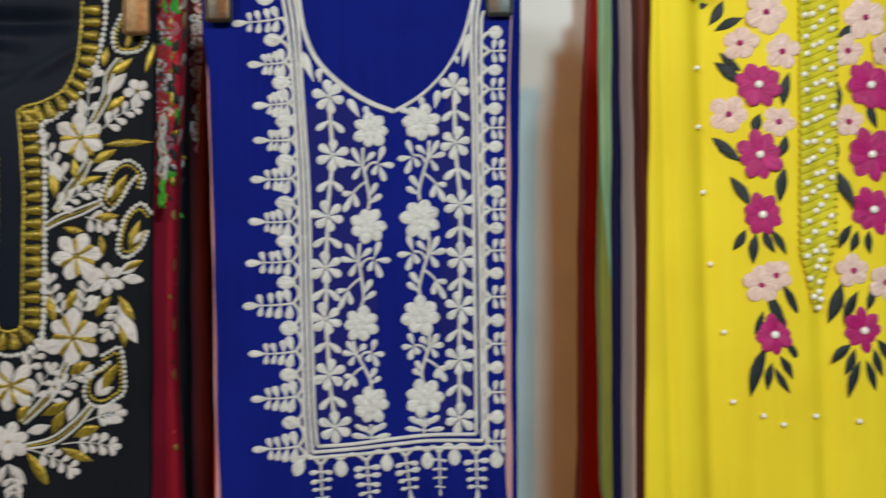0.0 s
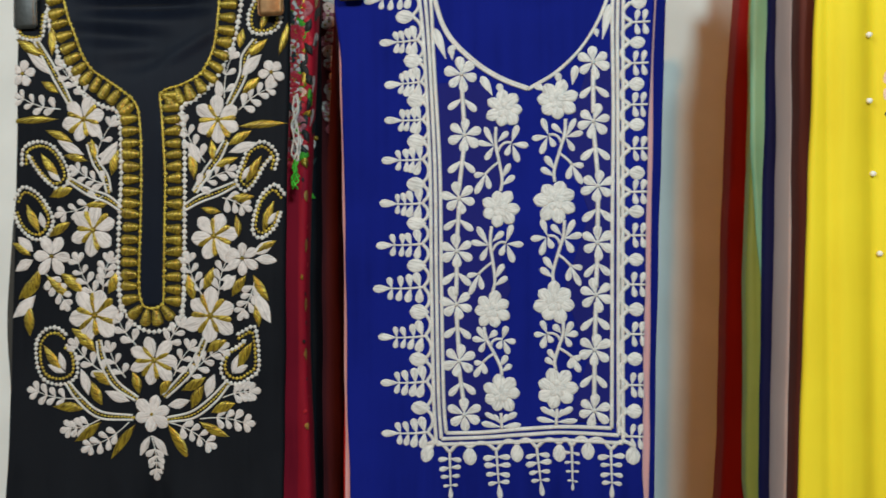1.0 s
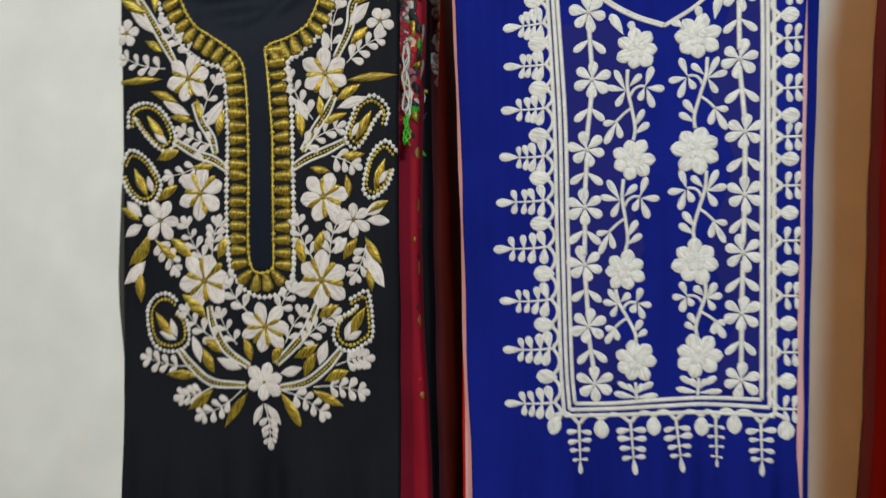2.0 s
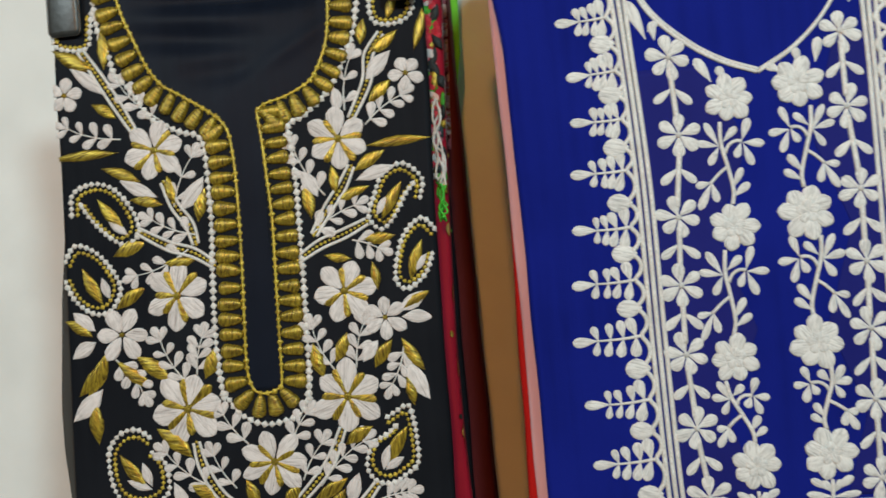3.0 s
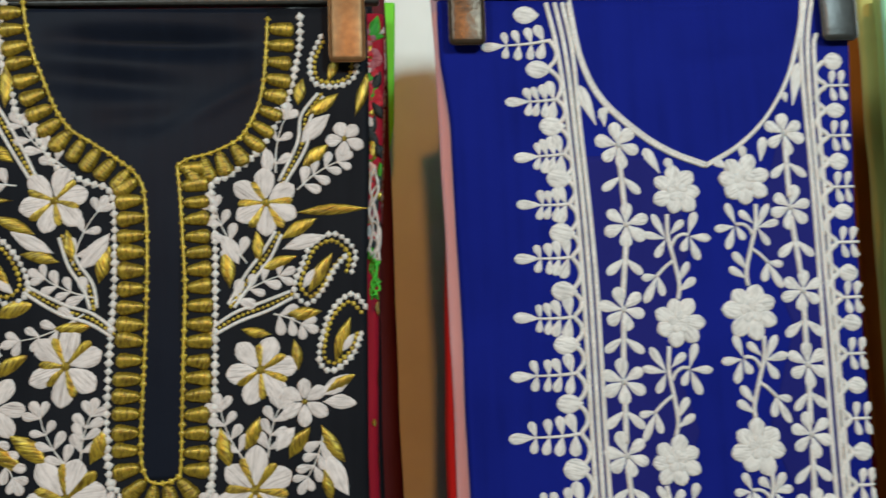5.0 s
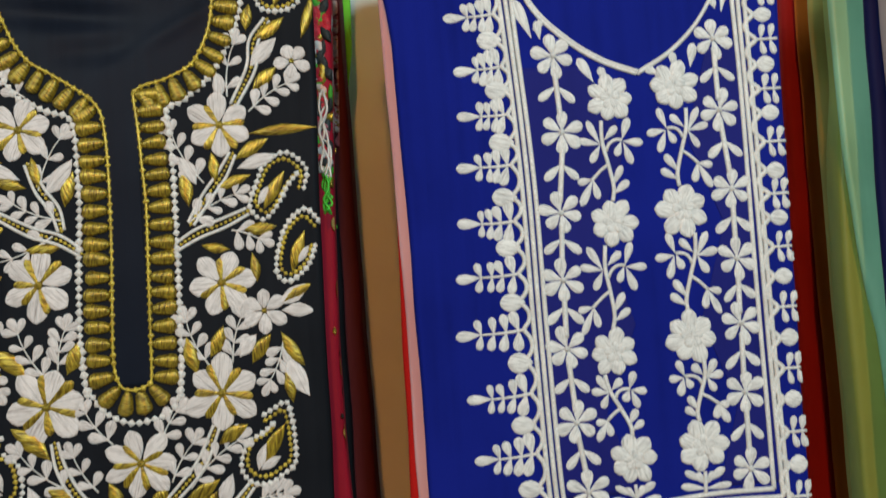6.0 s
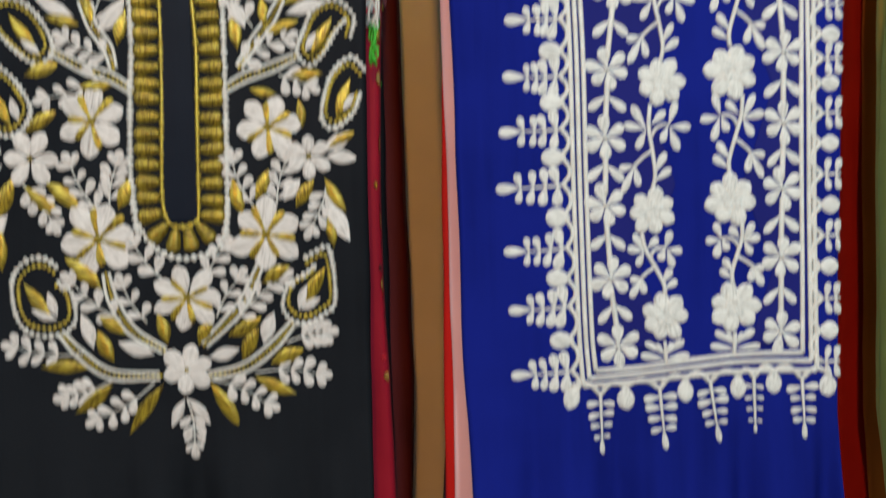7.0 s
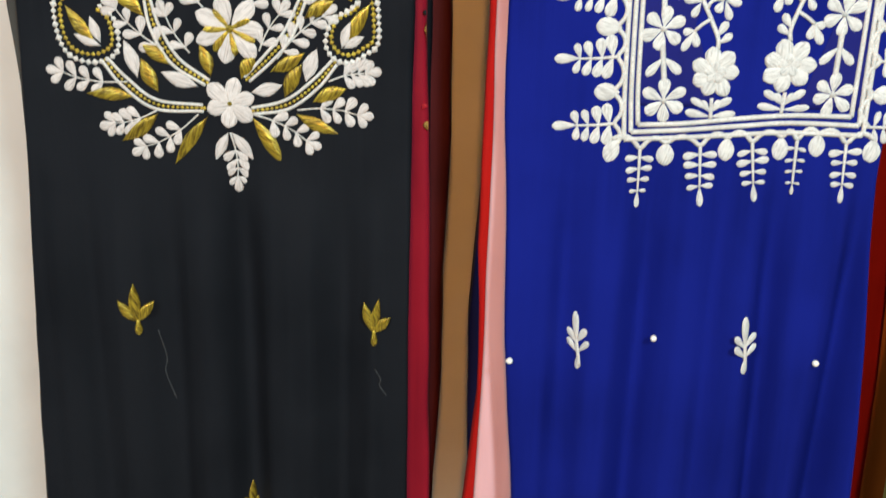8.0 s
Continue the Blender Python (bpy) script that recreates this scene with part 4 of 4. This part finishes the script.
for x, z, a, long, wide in NECK_LEAVES:
    leaf_on(blue, BLUE, DROP_IVORY, x, z, a, long, wide * 1.2, 1.8)
columns = (VINE_BLOOMS[:7], VINE_BLOOMS[7:])
for col in columns:
    for i, (x, z, r) in enumerate(col):
        flower_on(blue, BLUE, x, z, r * 1.1, 6, RNG.uniform(15, 45), DROP_IVORY, KNOT_IVORY, 2.8, None, 0.78, 2.2, 1.0, 0.05)
        if i + 1 < len(col):
            x2, z2, _ = col[i + 1]
            st = part("stem", tube_bm(BLUE, [(x * MM, (z - r * 0.5) * MM), ((x + x2) / 2 * MM, (z + z2) / 2 * MM), (x2 * MM, (z2 + r * 0.5) * MM)], 0.0028), WHITE_CORD, blue)
            xm, zm = x * 0.55 + x2 * 0.45, z * 0.55 + z2 * 0.45 + 4
            for side in (1, -1):
                leaf_on(st, BLUE, DROP_IVORY, xm, zm, -90 + side * RNG.uniform(42, 54), RNG.uniform(21, 24), 10.5, 1.9, "leaflet")
for x, z, r in ROSETTES:
    eye = flower_on(blue, BLUE, x, z, r * 1.0, 7, RNG.uniform(0, 51), PETAL_IVORY, KNOT_IVORY, 3.6, None, 0.94, 3.8, 1.0, 0.10)
    for k in range(5):
        piece("inner_petal", PETAL_IVORY, eye, BLUE.frame_at(x * MM, z * MM, k * 72 + 20, 0.0022) @ Matrix.Diagonal((r * 0.46 * MM, r * 0.42 * MM, 2.4 * MM, 1)))


def rosette_vine(x0, z0, x1, z1, flip):
    """The curling spray between two rosettes."""
    dz, dx = z1 - z0, x1 - x0

    def at(u, t):
        return (x0 + dx * t + flip * u, z0 + dz * t)
    main = [at(-10, 0), at(-9, 0.26), at(-3, 0.55), at(2, 0.83), at(1, 1.0)]
    st = part("vine", tube_bm(BLUE, metres(main), 0.0021), WHITE_CORD, blue)
    part("tendril", tube_bm(BLUE, metres([at(-5, 0.38), at(-3, 0.30), at(3, 0.245), at(10, 0.25)]), 0.0017), WHITE_CORD, st)
    part("tendril", tube_bm(BLUE, metres([at(-4, 0.55), at(-11, 0.62), at(-19, 0.73)]), 0.0017), WHITE_CORD, st)
    for u, t, a, long in ((-11, 0.29, 118, 24), (-11, 0.29, 168, 20), (-11, 0.30, -120, 18), (-7, 0.24, 45, 17), (10, 0.24, 70, 20), (11, 0.27, -5, 18), (11, 0.28, -72, 21),
                          (9, 0.27, -115, 14), (-18, 0.72, -170, 14), (-18, 0.72, -118, 26), (-18, 0.72, -78, 18), (1, 0.81, 58, 20), (2, 0.91, 35, 18)):
        x, z = at(u, t)
        leaf_on(st, BLUE, DROP_IVORY, x, z, a if flip > 0 else 180 - a, long * abs(dz) / 72, 9.2, 1.8, "leaflet")


for col, flip in ((ROSETTES[:4], 1), (ROSETTES[4:], -1)):
    for (x0, z0, r0), (x1, z1, r1) in zip(col, col[1:]):
        rosette_vine(x0, z0 - r0 * 0.9, x1, z1 + r1 * 0.9, flip)
    x, z, r = col[-1]
    foot = part("vine", tube_bm(BLUE, metres([(x, z - r), (x + flip, z - 44)]), 0.0018), WHITE_CORD, blue)
    for a, long, up in ((150, 22, 34), (30, 22, 34), (172, 24, 40), (8, 24, 40), (130, 14, 36), (52, 14, 36)):
        leaf_on(foot, BLUE, DROP_IVORY, x, z - up, a, long, 8.5, 1.7, "leaflet")


def fern(root, tip, pairs, size):
    """A fern of paired leaflets with a drop at its tip."""
    return sprig_on(blue, BLUE, *root, *tip, pairs, DROP_IVORY, WHITE_CORD, size, 0.60, 76, 0.03, 1.7, 0.30, 1.3, 0.12)


def scallops(ends, out_x, out_z, width):
    """Small arcs that join the roots of ferns and bulbs."""
    line = []
    for (x0, z0), (x1, z1) in zip(ends, ends[1:]):
        for t in (0.0, 0.25, 0.5, 0.75):
            s = math.sin(math.pi * t)
            line.append(((x0 + (x1 - x0) * t + out_x * s) * MM, (z0 + (z1 - z0) * t + out_z * s) * MM))
    line.append((ends[-1][0] * MM, ends[-1][1] * MM))
    part("scallop_cord", tube_bm(BLUE, line, width, step=0.003), WHITE_CORD, blue)


def bulb(x, z, a, long=21, wide=17):
    leaf_on(blue, BLUE, BULB_IVORY, x - long * 0.5 * math.cos(radians(a)), z - long * 0.5 * math.sin(radians(a)), a, long, wide, 2.4, "bulb")


for root, tip in zip(FERN_ROOTS, FERN_TIPS):
    fern((root[0] - 2, root[1]), tip, 4, 19)
for x, z in BULBS_LEFT[:-1]:
    bulb(x, z, 178, 24, 19)
bulb(*BULBS_LEFT[-1], -110, 24, 18)
ends = []
for root, (x, z) in zip(FERN_ROOTS, BULBS_LEFT[1:]):
    ends += [(root[0] - 4, root[1]), (root[0] - 5, z)]
scallops(ends, 7, 0, 0.0022)
ends = []
for i, (x, z) in enumerate(BULBS_RIGHT):
    bulb(x, z, 2, 19, 17)
    z2 = BULBS_RIGHT[i + 1][1] if i + 1 < len(BULBS_RIGHT) else z - 58
    ends += [(x - 9, z), (x - 8, (z + z2) / 2)]
    mid = (z + z2) / 2
    st = part("half_fern", tube_bm(BLUE, metres([(x - 10, mid), (x + 13, mid)]), 0.0014), WHITE_CORD, blue)
    for u in (0, 9):
        for side in (1, -1):
            leaf_on(st, BLUE, DROP_IVORY, x + u - 3, mid, side * 78, 15, 8, 1.7, "leaflet")
scallops(ends, -9, 0, 0.0026)
for x, z in BULBS_HEM:
    bulb(x, z, -88, 22, 17)
hem_roots = [(-159, 1245), (-103, 1249), (-55, 1254), (-14, 1257), (31, 1255)]
hem_sizes = (13.5, 16.5, 15.5, 9.5, 15)
for root, tip, size in zip(hem_roots, HEM_FERNS, hem_sizes):
    sprig_on(blue, BLUE, *root, *tip, 4, DROP_IVORY, WHITE_CORD, size, 0.50, 84, 0.0, 1.8, 0.26, 1.25, 0.16)
ends = [(BULBS_LEFT[-1][0], BULBS_LEFT[-1][1] + 10)]
for root, b in zip(hem_roots, BULBS_HEM):
    ends += [root, (b[0], b[1] + 11)]
scallops(ends, 0, 7, 0.0024)


def blue_buti(x, z, lean):
    """A small ivory plant: a stalk with a foot, two pairs of leaflets and a tall tip."""
    st = part("buti", tube_bm(BLUE, metres([(x, z), (x + lean * 0.2, z + 12), (x + lean * 0.5, z + 26)]), 0.0021), WHITE_CORD, blue, "small ivory plant motif")
    leaf_on(st, BLUE, DROP_IVORY, x + lean * 0.2, z + 14, -90, 18, 8, 2.0, "foot")
    for up, a, long in ((14, 40, 18), (13, 142, 20), (24, 52, 19), (23, 134, 19)):
        leaf_on(st, BLUE, DROP_IVORY, x + lean * up / 50, z + up, a, long, 8.4, 2.0, "leaflet")
    leaf_on(st, BLUE, DROP_IVORY, x + lean * 0.45, z + 22, 90 - lean, 35, 9, 2.2, "leaflet")


for x0, z0, x1, z1, n in BLUE_SPRIGS:
    blue_buti(x0, z0, x1 - x0)


def pearl(parent, ground, x, z, r):
    m = ground.frame_at(x * MM, z * MM, 0, r * 0.8 * MM)
    return piece("pearl", PEARL_BALL, parent, m @ Matrix.Diagonal((r * MM, r * MM, r * MM, 1)))


for x, z in BLUE_PEARLS:
    pearl(blue, BLUE, max(x, -274), z, 3.4)

FOLD.clear()

# ---- the yellow suit piece ----
YELLOW = Ground(1.0, 1.9, 0.003, 0.14, 2.0, 0.0, 0.0, 0.4, ((0.258, 0.008, 0.005), (0.306, 0.014, 0.011), (0.326, 0.030, 0.016), (0.436, 0.014, 0.010), (0.53, 0.016, 0.008)))
yellow = thing("yellow_suit_piece", (0.43, 1.0, 0.55), "bright yellow georgette suit piece with magenta flowers and pearls", "garment", "front garments")
part("fabric", sheet_bm(YELLOW, edge((0.5, 0.215), (1.22, 0.224), (1.53, 0.235), (1.76, 0.245), (1.9, 0.25)), edge((0.5, 0.64), (1.9, 0.62)), 1.842, 0.55, 0.012, 120, 120), YELLOW_CLOTH, yellow)
for x, z, r in MAGENTA:
    eye = flower_on(yellow, YELLOW, x, z, r, 8, RNG.uniform(0, 45), PETAL_MAGENTA, KNOT_MAGENTA, 4, None, 1.08, 2.4, 1.18, 0.04)
    piece("flower_pearl", PEARL_BALL, eye, YELLOW.frame_at(x * MM, z * MM, 0, 0.0035) @ Matrix.Diagonal((0.0048, 0.0048, 0.0036, 1)), "white pearl")
for x, z, r in PEACH:
    flower_on(yellow, YELLOW, x, z, r * 1.06, 5, RNG.uniform(0, 72), PETAL_PEACH, KNOT_MAGENTA, 4.0, None, 0.90, 2.4, 1.0, 0.06)
for i, (x, z, a, long, wide) in enumerate(DARK_LEAVES + DARK_LEAVES_LOW + DARK_LEAVES_FAR):
    leaf_on(yellow, YELLOW, LEAF_DARK if i % 2 else LEAF_DARK_B, x, z, a, long, wide, 1.6)
for x, z in LOOSE_PEARLS:
    pearl(yellow, YELLOW, x, z, 3.2)
# the tucked strip down the middle, strewn with pearls
LACE = Ground(0.9965, 1.9, 0.003, 0.14, 2.0, 0.0, 0.0, 0.4, YELLOW.grooves)
strip = part("lattice_strip", sheet_bm(LACE, edge((1.422, 0.423), (1.50, 0.4085), (1.56, 0.4090), (1.84, 0.4185)), edge((1.422, 0.430), (1.50, 0.4495), (1.56, 0.4530), (1.84, 0.4635)), 1.838, 1.424, 0.0026, 20, 90), STRIP, yellow, "olive yellow tucked strip with pearls")
z = 1838
while z > 1440:
    half = 21.5 if z > 1500 else 21.5 * max(0.2, (z - 1424) / 76)
    mid = 441 - (1838 - z) * 0.035
    part("tuck", tube_bm(LACE, metres([(mid - half, z - 9), (mid, z - 1), (mid + half, min(z + 8, 1838))]), 0.0052, 0.34), STRIP, strip)
    z -= 9.0
z = 1842
while z > 1432:
    half = 21.5 if z > 1500 else 21.5 * max(0.2, (z - 1416) / 84)
    mid = 441 - (1838 - z) * 0.035
    for u, up in ((-0.72, -11), (-0.18, -3), (0.36, 4), (0.74, 14)):
        if z + up < 1834 and z + up > 1428 and (half > 12 or abs(u) > 0.3):
            pearl(strip, LACE, mid + half * u + RNG.uniform(-3.4, 3.4), z + up + RNG.uniform(-3.6, 3.6), 3.7)
    z -= 21.5
pearl(strip, LACE, 426, 1428, 3.6)

# ---- cloths that hang behind the front ones ----


def hung_cloth(name, y, left, right, top, bottom, material, label, seed, thick=0.012, depth=0.0015, wave=0.16):
    g = Ground(y, top - 0.1, depth, wave, seed)
    if not callable(left):
        left = edge((bottom, left), (top, left))
    if not callable(right):
        right = edge((bottom, right), (top, right))
    mid = (left(1.5) + right(1.5)) / 2
    t = thing(name, (mid, y, bottom), label, "fabric", "hanging fabrics")
    part("fabric", sheet_bm(g, left, right, top, bottom, thick, 36, 110), material, t)
    return t, g


def rise(y, base=1.842):
    return base + 0.42 * (y - 1.06)


crimson, CRIMSON_G = hung_cloth("crimson_suit_piece", 1.138, -0.73, edge((0.5, -0.352), (1.0, -0.360), (1.25, -0.363), (1.35, -0.368), (1.5, -0.366), (1.66, -0.360), (1.8, -0.352), (1.9, -0.352)), rise(1.150) - 0.02, 0.5, CRIMSON,
                                "crimson suit piece with a multicoloured embroidered border, behind the black one", 3.1, 0.030, 0.002)
dusky, DUSKY_G = hung_cloth("black_fabric", 1.174, -0.72, -0.364, rise(1.2), 0.52, BLACK_CLOTH, "plain black fabric length hanging behind crimson cloth", 0.7, 0.038)
maroon, MAROON_G = hung_cloth("maroon_fabric", 1.226, -0.72, edge((0.5, -0.366), (0.758, -0.357), (0.903, -0.349), (1.049, -0.350), (1.167, -0.345), (1.225, -0.342), (1.5, -0.347), (1.9, -0.350)), rise(1.29), 0.5, MAROON, "dark maroon fabric length with small blooms near its top", 1.9, 0.088)
hung_cloth("lime_scarf", 1.338, -0.45, edge((1.3, -0.45), (1.60, -0.395), (1.70, -0.368), (1.76, -0.350), (1.80, -0.343), (1.95, -0.338)), rise(1.338), 1.35, LIME, "lime green scarf draped behind dark maroon cloth", 5.2, 0.008)
hung_cloth("pink_fabric", 1.0815, edge((0.5, -0.315), (0.9, -0.302), (1.05, -0.299), (1.3, -0.2975), (1.5, -0.2980), (1.7, -0.3015), (1.9, -0.308)), edge((0.5, 0.07), (1.3, 0.078), (1.7, 0.084), (1.9, 0.094)), rise(1.10), 0.5, PINK, "rose pink fabric length behind the blue garment", 2.2, 0.010)
hung_cloth("red_fabric", 1.104, edge((0.5, -0.345), (0.844, -0.314), (0.949, -0.303), (1.055, -0.304), (1.124, -0.308), (1.228, -0.306), (1.3, -0.3045), (1.42, -0.3030), (1.55, -0.2995), (1.65, -0.295), (1.75, -0.287), (1.95, -0.278)), 0.06, rise(1.14), 0.5, RED, "bright red fabric length behind the pink one", 4.4, 0.05)
hung_cloth("navy_lining", 1.094, -0.27, edge((0.5, 0.085), (1.2, 0.084), (1.5, 0.090), (1.9, 0.104)), rise(1.112), 0.5, BLUE_CLOTH, "deep blue lining fabric folded behind the pink one", 1.1, 0.004)
hung_cloth("navy_fabric", 1.205, edge((0.5, -0.304), (0.87, -0.312), (1.0, -0.315), (1.076, -0.310), (1.2, -0.301), (1.5, -0.28), (1.9, -0.27)), 0.07, rise(1.3), 0.5, NAVY, "plain navy fabric length hanging near the wall", 2.7, 0.1)
hung_cloth("brown_fabric", 1.027, edge((0.5, 0.222), (1.2, 0.226), (1.5, 0.233), (1.9, 0.236)), 0.60, rise(1.066), 0.5, BROWN, "chocolate brown fabric length behind the yellow garment", 3.3, 0.042)
hung_cloth("taupe_fabric", 1.073, edge((0.5, 0.214), (1.2, 0.226), (1.35, 0.229), (1.6, 0.236), (1.9, 0.238)), 0.60, rise(1.145), 0.5, TAUPE, "pale taupe fabric length between dark cloths", 0.9, 0.078)
hung_cloth("navy_fabric", 1.154, edge((0.5, 0.214), (1.2, 0.217), (1.52, 0.223), (1.65, 0.227), (1.8, 0.231), (1.9, 0.233)), 0.59, rise(1.175), 0.5, NAVY, "plain navy fabric length beside taupe and green cloth", 5.0, 0.014)
hung_cloth("mint_satin", 1.212, edge((0.5, 0.262), (0.9, 0.254), (1.2, 0.247), (1.40, 0.241), (1.5, 0.2285), (1.6, 0.2225), (1.7, 0.221), (1.9, 0.226)), 0.59, rise(1.235), 0.5, MINT, "shiny mint green satin length with crumpled edge", 1.6, 0.012, 0.005, 0.06)
hung_cloth("olive_satin", 1.231, edge((0.5, 0.256), (0.9, 0.246), (1.17, 0.216), (1.45, 0.2185), (1.58, 0.223), (1.7, 0.237), (1.9, 0.244)), 0.59, rise(1.26), 0.5, OLIVE, "shiny olive green satin length behind mint green satin", 2.9, 0.036, 0.003, 0.09)
hung_cloth("straw_yellow_fabric", 1.274, edge((0.5, 0.264), (0.9, 0.252), (1.17, 0.224), (1.45, 0.226), (1.726, 0.232), (1.9, 0.236)), 0.585, rise(1.29), 0.5, STRAW, "straw yellow fabric length beside olive green satin", 0.6, 0.016)
hung_cloth("orange_fabric", 1.333, edge((0.5, 0.258), (0.9, 0.250), (1.155, 0.235), (1.45, 0.237), (1.74, 0.242), (1.9, 0.245)), 0.58, rise(1.345), 0.5, ORANGE, "burnt orange fabric length behind straw yellow cloth", 3.9, 0.006)
hung_cloth("red_fabric", 1.345, edge((0.5, 0.168), (0.9, 0.188), (1.2, 0.208), (1.53, 0.2155), (1.66, 0.222), (1.75, 0.226), (1.86, 0.2345), (1.95, 0.242)), 0.58, rise(1.415), 0.5, DEEP_RED, "deep red fabric length hanging against the wall", 0.2, 0.07)

# the crimson piece's embroidered border
BLOOM_MESHES = [stitch_mesh("bloom", "petal", m) for m in (PINK_TH, RED_TH, WHITE, PEACH_TH)]
SPRAY_MESHES = [stitch_mesh("spray", "almond", m) for m in (GREEN_TH, GOLD, DARK_TH, GREEN_TH)]
OVAL_GOLD = stitch_mesh("gold_spot", "bulb", GOLD_SPOT)
brng = random.Random(21)
CRIMSON_R = edge((0.5, -0.352), (1.0, -0.360), (1.25, -0.363), (1.35, -0.368), (1.5, -0.366), (1.66, -0.360), (1.8, -0.352), (1.9, -0.352))
FOLD.update(left=lambda z: -0.8, right=CRIMSON_R)
for k in range(72):
    z = 1842 - k * 3.3 + brng.uniform(-5, 5)
    x = CR_EDGE + brng.uniform(-26, -3) + (4 if z > 1760 else 0)
    if k % 2 == 0:
        r = brng.uniform(8, 13)
        flower_on(crimson, CRIMSON_G, x - 4, z, r, 5, brng.uniform(0, 72), brng.choice(BLOOM_MESHES[1:2] if k % 4 else BLOOM_MESHES), KNOT_GOLD, 1.8, None, 1.1, 2.5)
    else:
        leaf_on(crimson, CRIMSON_G, brng.choice(SPRAY_MESHES), x - 4, z, brng.uniform(0, 360), brng.uniform(14, 24), brng.uniform(6, 10), 2.0)
for k in range(56):
    z = 1866 - k * 5.5 + brng.uniform(-5, 5)
    if k % 3 == 0:
        flower_on(dusky, DUSKY_G, -372 + brng.uniform(-12, 2), z, brng.uniform(6, 9), 5, brng.uniform(0, 72), brng.choice(BLOOM_MESHES), KNOT_GOLD, 1.8, None, 1.1, 2.5)
    else:
        leaf_on(dusky, DUSKY_G, brng.choice(SPRAY_MESHES), -372 + brng.uniform(-14, 4), z, brng.uniform(0, 360), brng.uniform(10, 20), brng.uniform(5, 8), 2.0)
for k in range(34):
    z = 1844 - k * 6.6 + brng.uniform(-4, 4)
    x = CR_EDGE + brng.uniform(-22, -6)
    if k % 3:
        flower_on(crimson, CRIMSON_G, x, z, brng.uniform(8, 12), 5, brng.uniform(0, 72), brng.choice((BLOOM_MESHES[0], BLOOM_MESHES[1], BLOOM_MESHES[1], BLOOM_MESHES[2], BLOOM_MESHES[1])), KNOT_GOLD, 2.0, None, 1.0, 3.0)
    else:
        leaf_on(crimson, CRIMSON_G, brng.choice((LEAF_GOLD, LEAF_GOLD, SPRAY_MESHES[0], SPRAY_MESHES[2])), x, z, brng.uniform(50, 130), brng.uniform(20, 30), brng.uniform(9, 12), 2.4)
for k in range(34):
    z = 1838 - k * 7.2 + brng.uniform(-5, 5)
    leaf_on(crimson, CRIMSON_G, brng.choice((SPRAY_MESHES[2], SPRAY_MESHES[2], LEAF_GOLD, SPRAY_MESHES[0])) if k % 5 else DROP_WHITE, CR_EDGE + brng.uniform(-20, 20), z, brng.uniform(40, 140), brng.uniform(20, 32), brng.uniform(10, 14), 3.4)
for k in range(30):
    z = 1880 - k * 7.5 + brng.uniform(-4, 4)
    flower_on(maroon, MAROON_G, -351 + brng.uniform(-14, 1), z, brng.uniform(6, 10), 5, brng.uniform(0, 72), brng.choice((BLOOM_MESHES[0], BLOOM_MESHES[2], BLOOM_MESHES[3])), KNOT_GOLD, 2.0, None, 1.15, 3.0)
for z, size in ((1561, 16), (1494, 19), (1415, 19), (1348, 17), (1252, 9)):
    leaf_on(crimson, CRIMSON_G, OVAL_GOLD, CR_EDGE - 2 + brng.uniform(-1, 1), z - size / 2, 90 + brng.uniform(-8, 8), size, 10, 1.6, "spot")
for k in range(14):
    leaf_on(crimson, CRIMSON_G, brng.choice((SPRAY_MESHES[2], LEAF_GOLD, BLOOM_MESHES[1])), CR_EDGE + brng.uniform(-8, 8), 1600 - k * 26 + brng.uniform(-8, 8), brng.uniform(60, 120), brng.uniform(5, 9), brng.uniform(4, 6), 1.2, "spot")



FOLD.clear()


# loose thread ends at the crimson edge
def thread_curl(name, z0, z1, material, label, seed):
    rng = random.Random(seed)
    t = thing(name, (-0.364, 1.100, z1 * MM), label, "thread", "loose threads")
    for k in range(5):
        pts = [(-0.366 + rng.uniform(-0.004, 0.006), (z0 + (z1 - z0) * i / 6 + rng.uniform(-4, 4)) * MM) for i in range(7)]
        part("strand", tube_bm(Ground(1.102 - 0.0015 * k, 0.1, 0, 1, 1), pts, 0.0011, 1.0, step=0.003), material, t)


thread_curl("white_thread_tuft", 1690, 1605, WHITE_CORD, "loose curling white thread ends at the fabric edge", 5)
thread_curl("green_thread_tuft", 1606, 1568, GREEN_CORD, "loose bright green thread ends at the fabric edge", 9)

# ---- hangers ----
hanger(-0.557, 1.078, 1.840, -0.725, -0.385, BLACK_PLASTIC, BRONZE, "black plastic clip hanger with one bronze clip, holding black cloth", clip_drop=0.057)
hanger(-0.105, 1.060, 1.837, -0.276, 0.071, DARK_BRONZE, BLACK_PLASTIC, "black clip hanger with one dark bronze clip, holding blue cloth", clip_drop=0.046)
hanger(0.43, 1.004, 1.842, 0.29, 0.57, BLACK_PLASTIC, DARK_BRONZE, "black plastic clip hanger holding the yellow cloth")
for cx, y, a, b in ((-0.557, 1.125, -0.69, -0.43), (-0.557, 1.176, -0.69, -0.43), (-0.557, 1.262, -0.69, -0.43), (-0.557, 1.342, -0.60, -0.46),
                    (-0.105, 1.083, -0.24, 0.03), (-0.105, 1.129, -0.24, 0.0), (-0.105, 1.18, -0.17, 0.06), (-0.105, 1.255, -0.22, 0.02),
                    (0.43, 1.043, 0.30, 0.56), (0.43, 1.112, 0.30, 0.56), (0.43, 1.183, 0.30, 0.55), (0.43, 1.272, 0.30, 0.55), (0.43, 1.347, 0.30, 0.54), (0.43, 1.393, 0.30, 0.54)):
    hanger(cx, y, rise(y) - 0.001, a, b, BLACK_PLASTIC, BLACK_PLASTIC, "black plastic clip hanger holding a length of fabric")
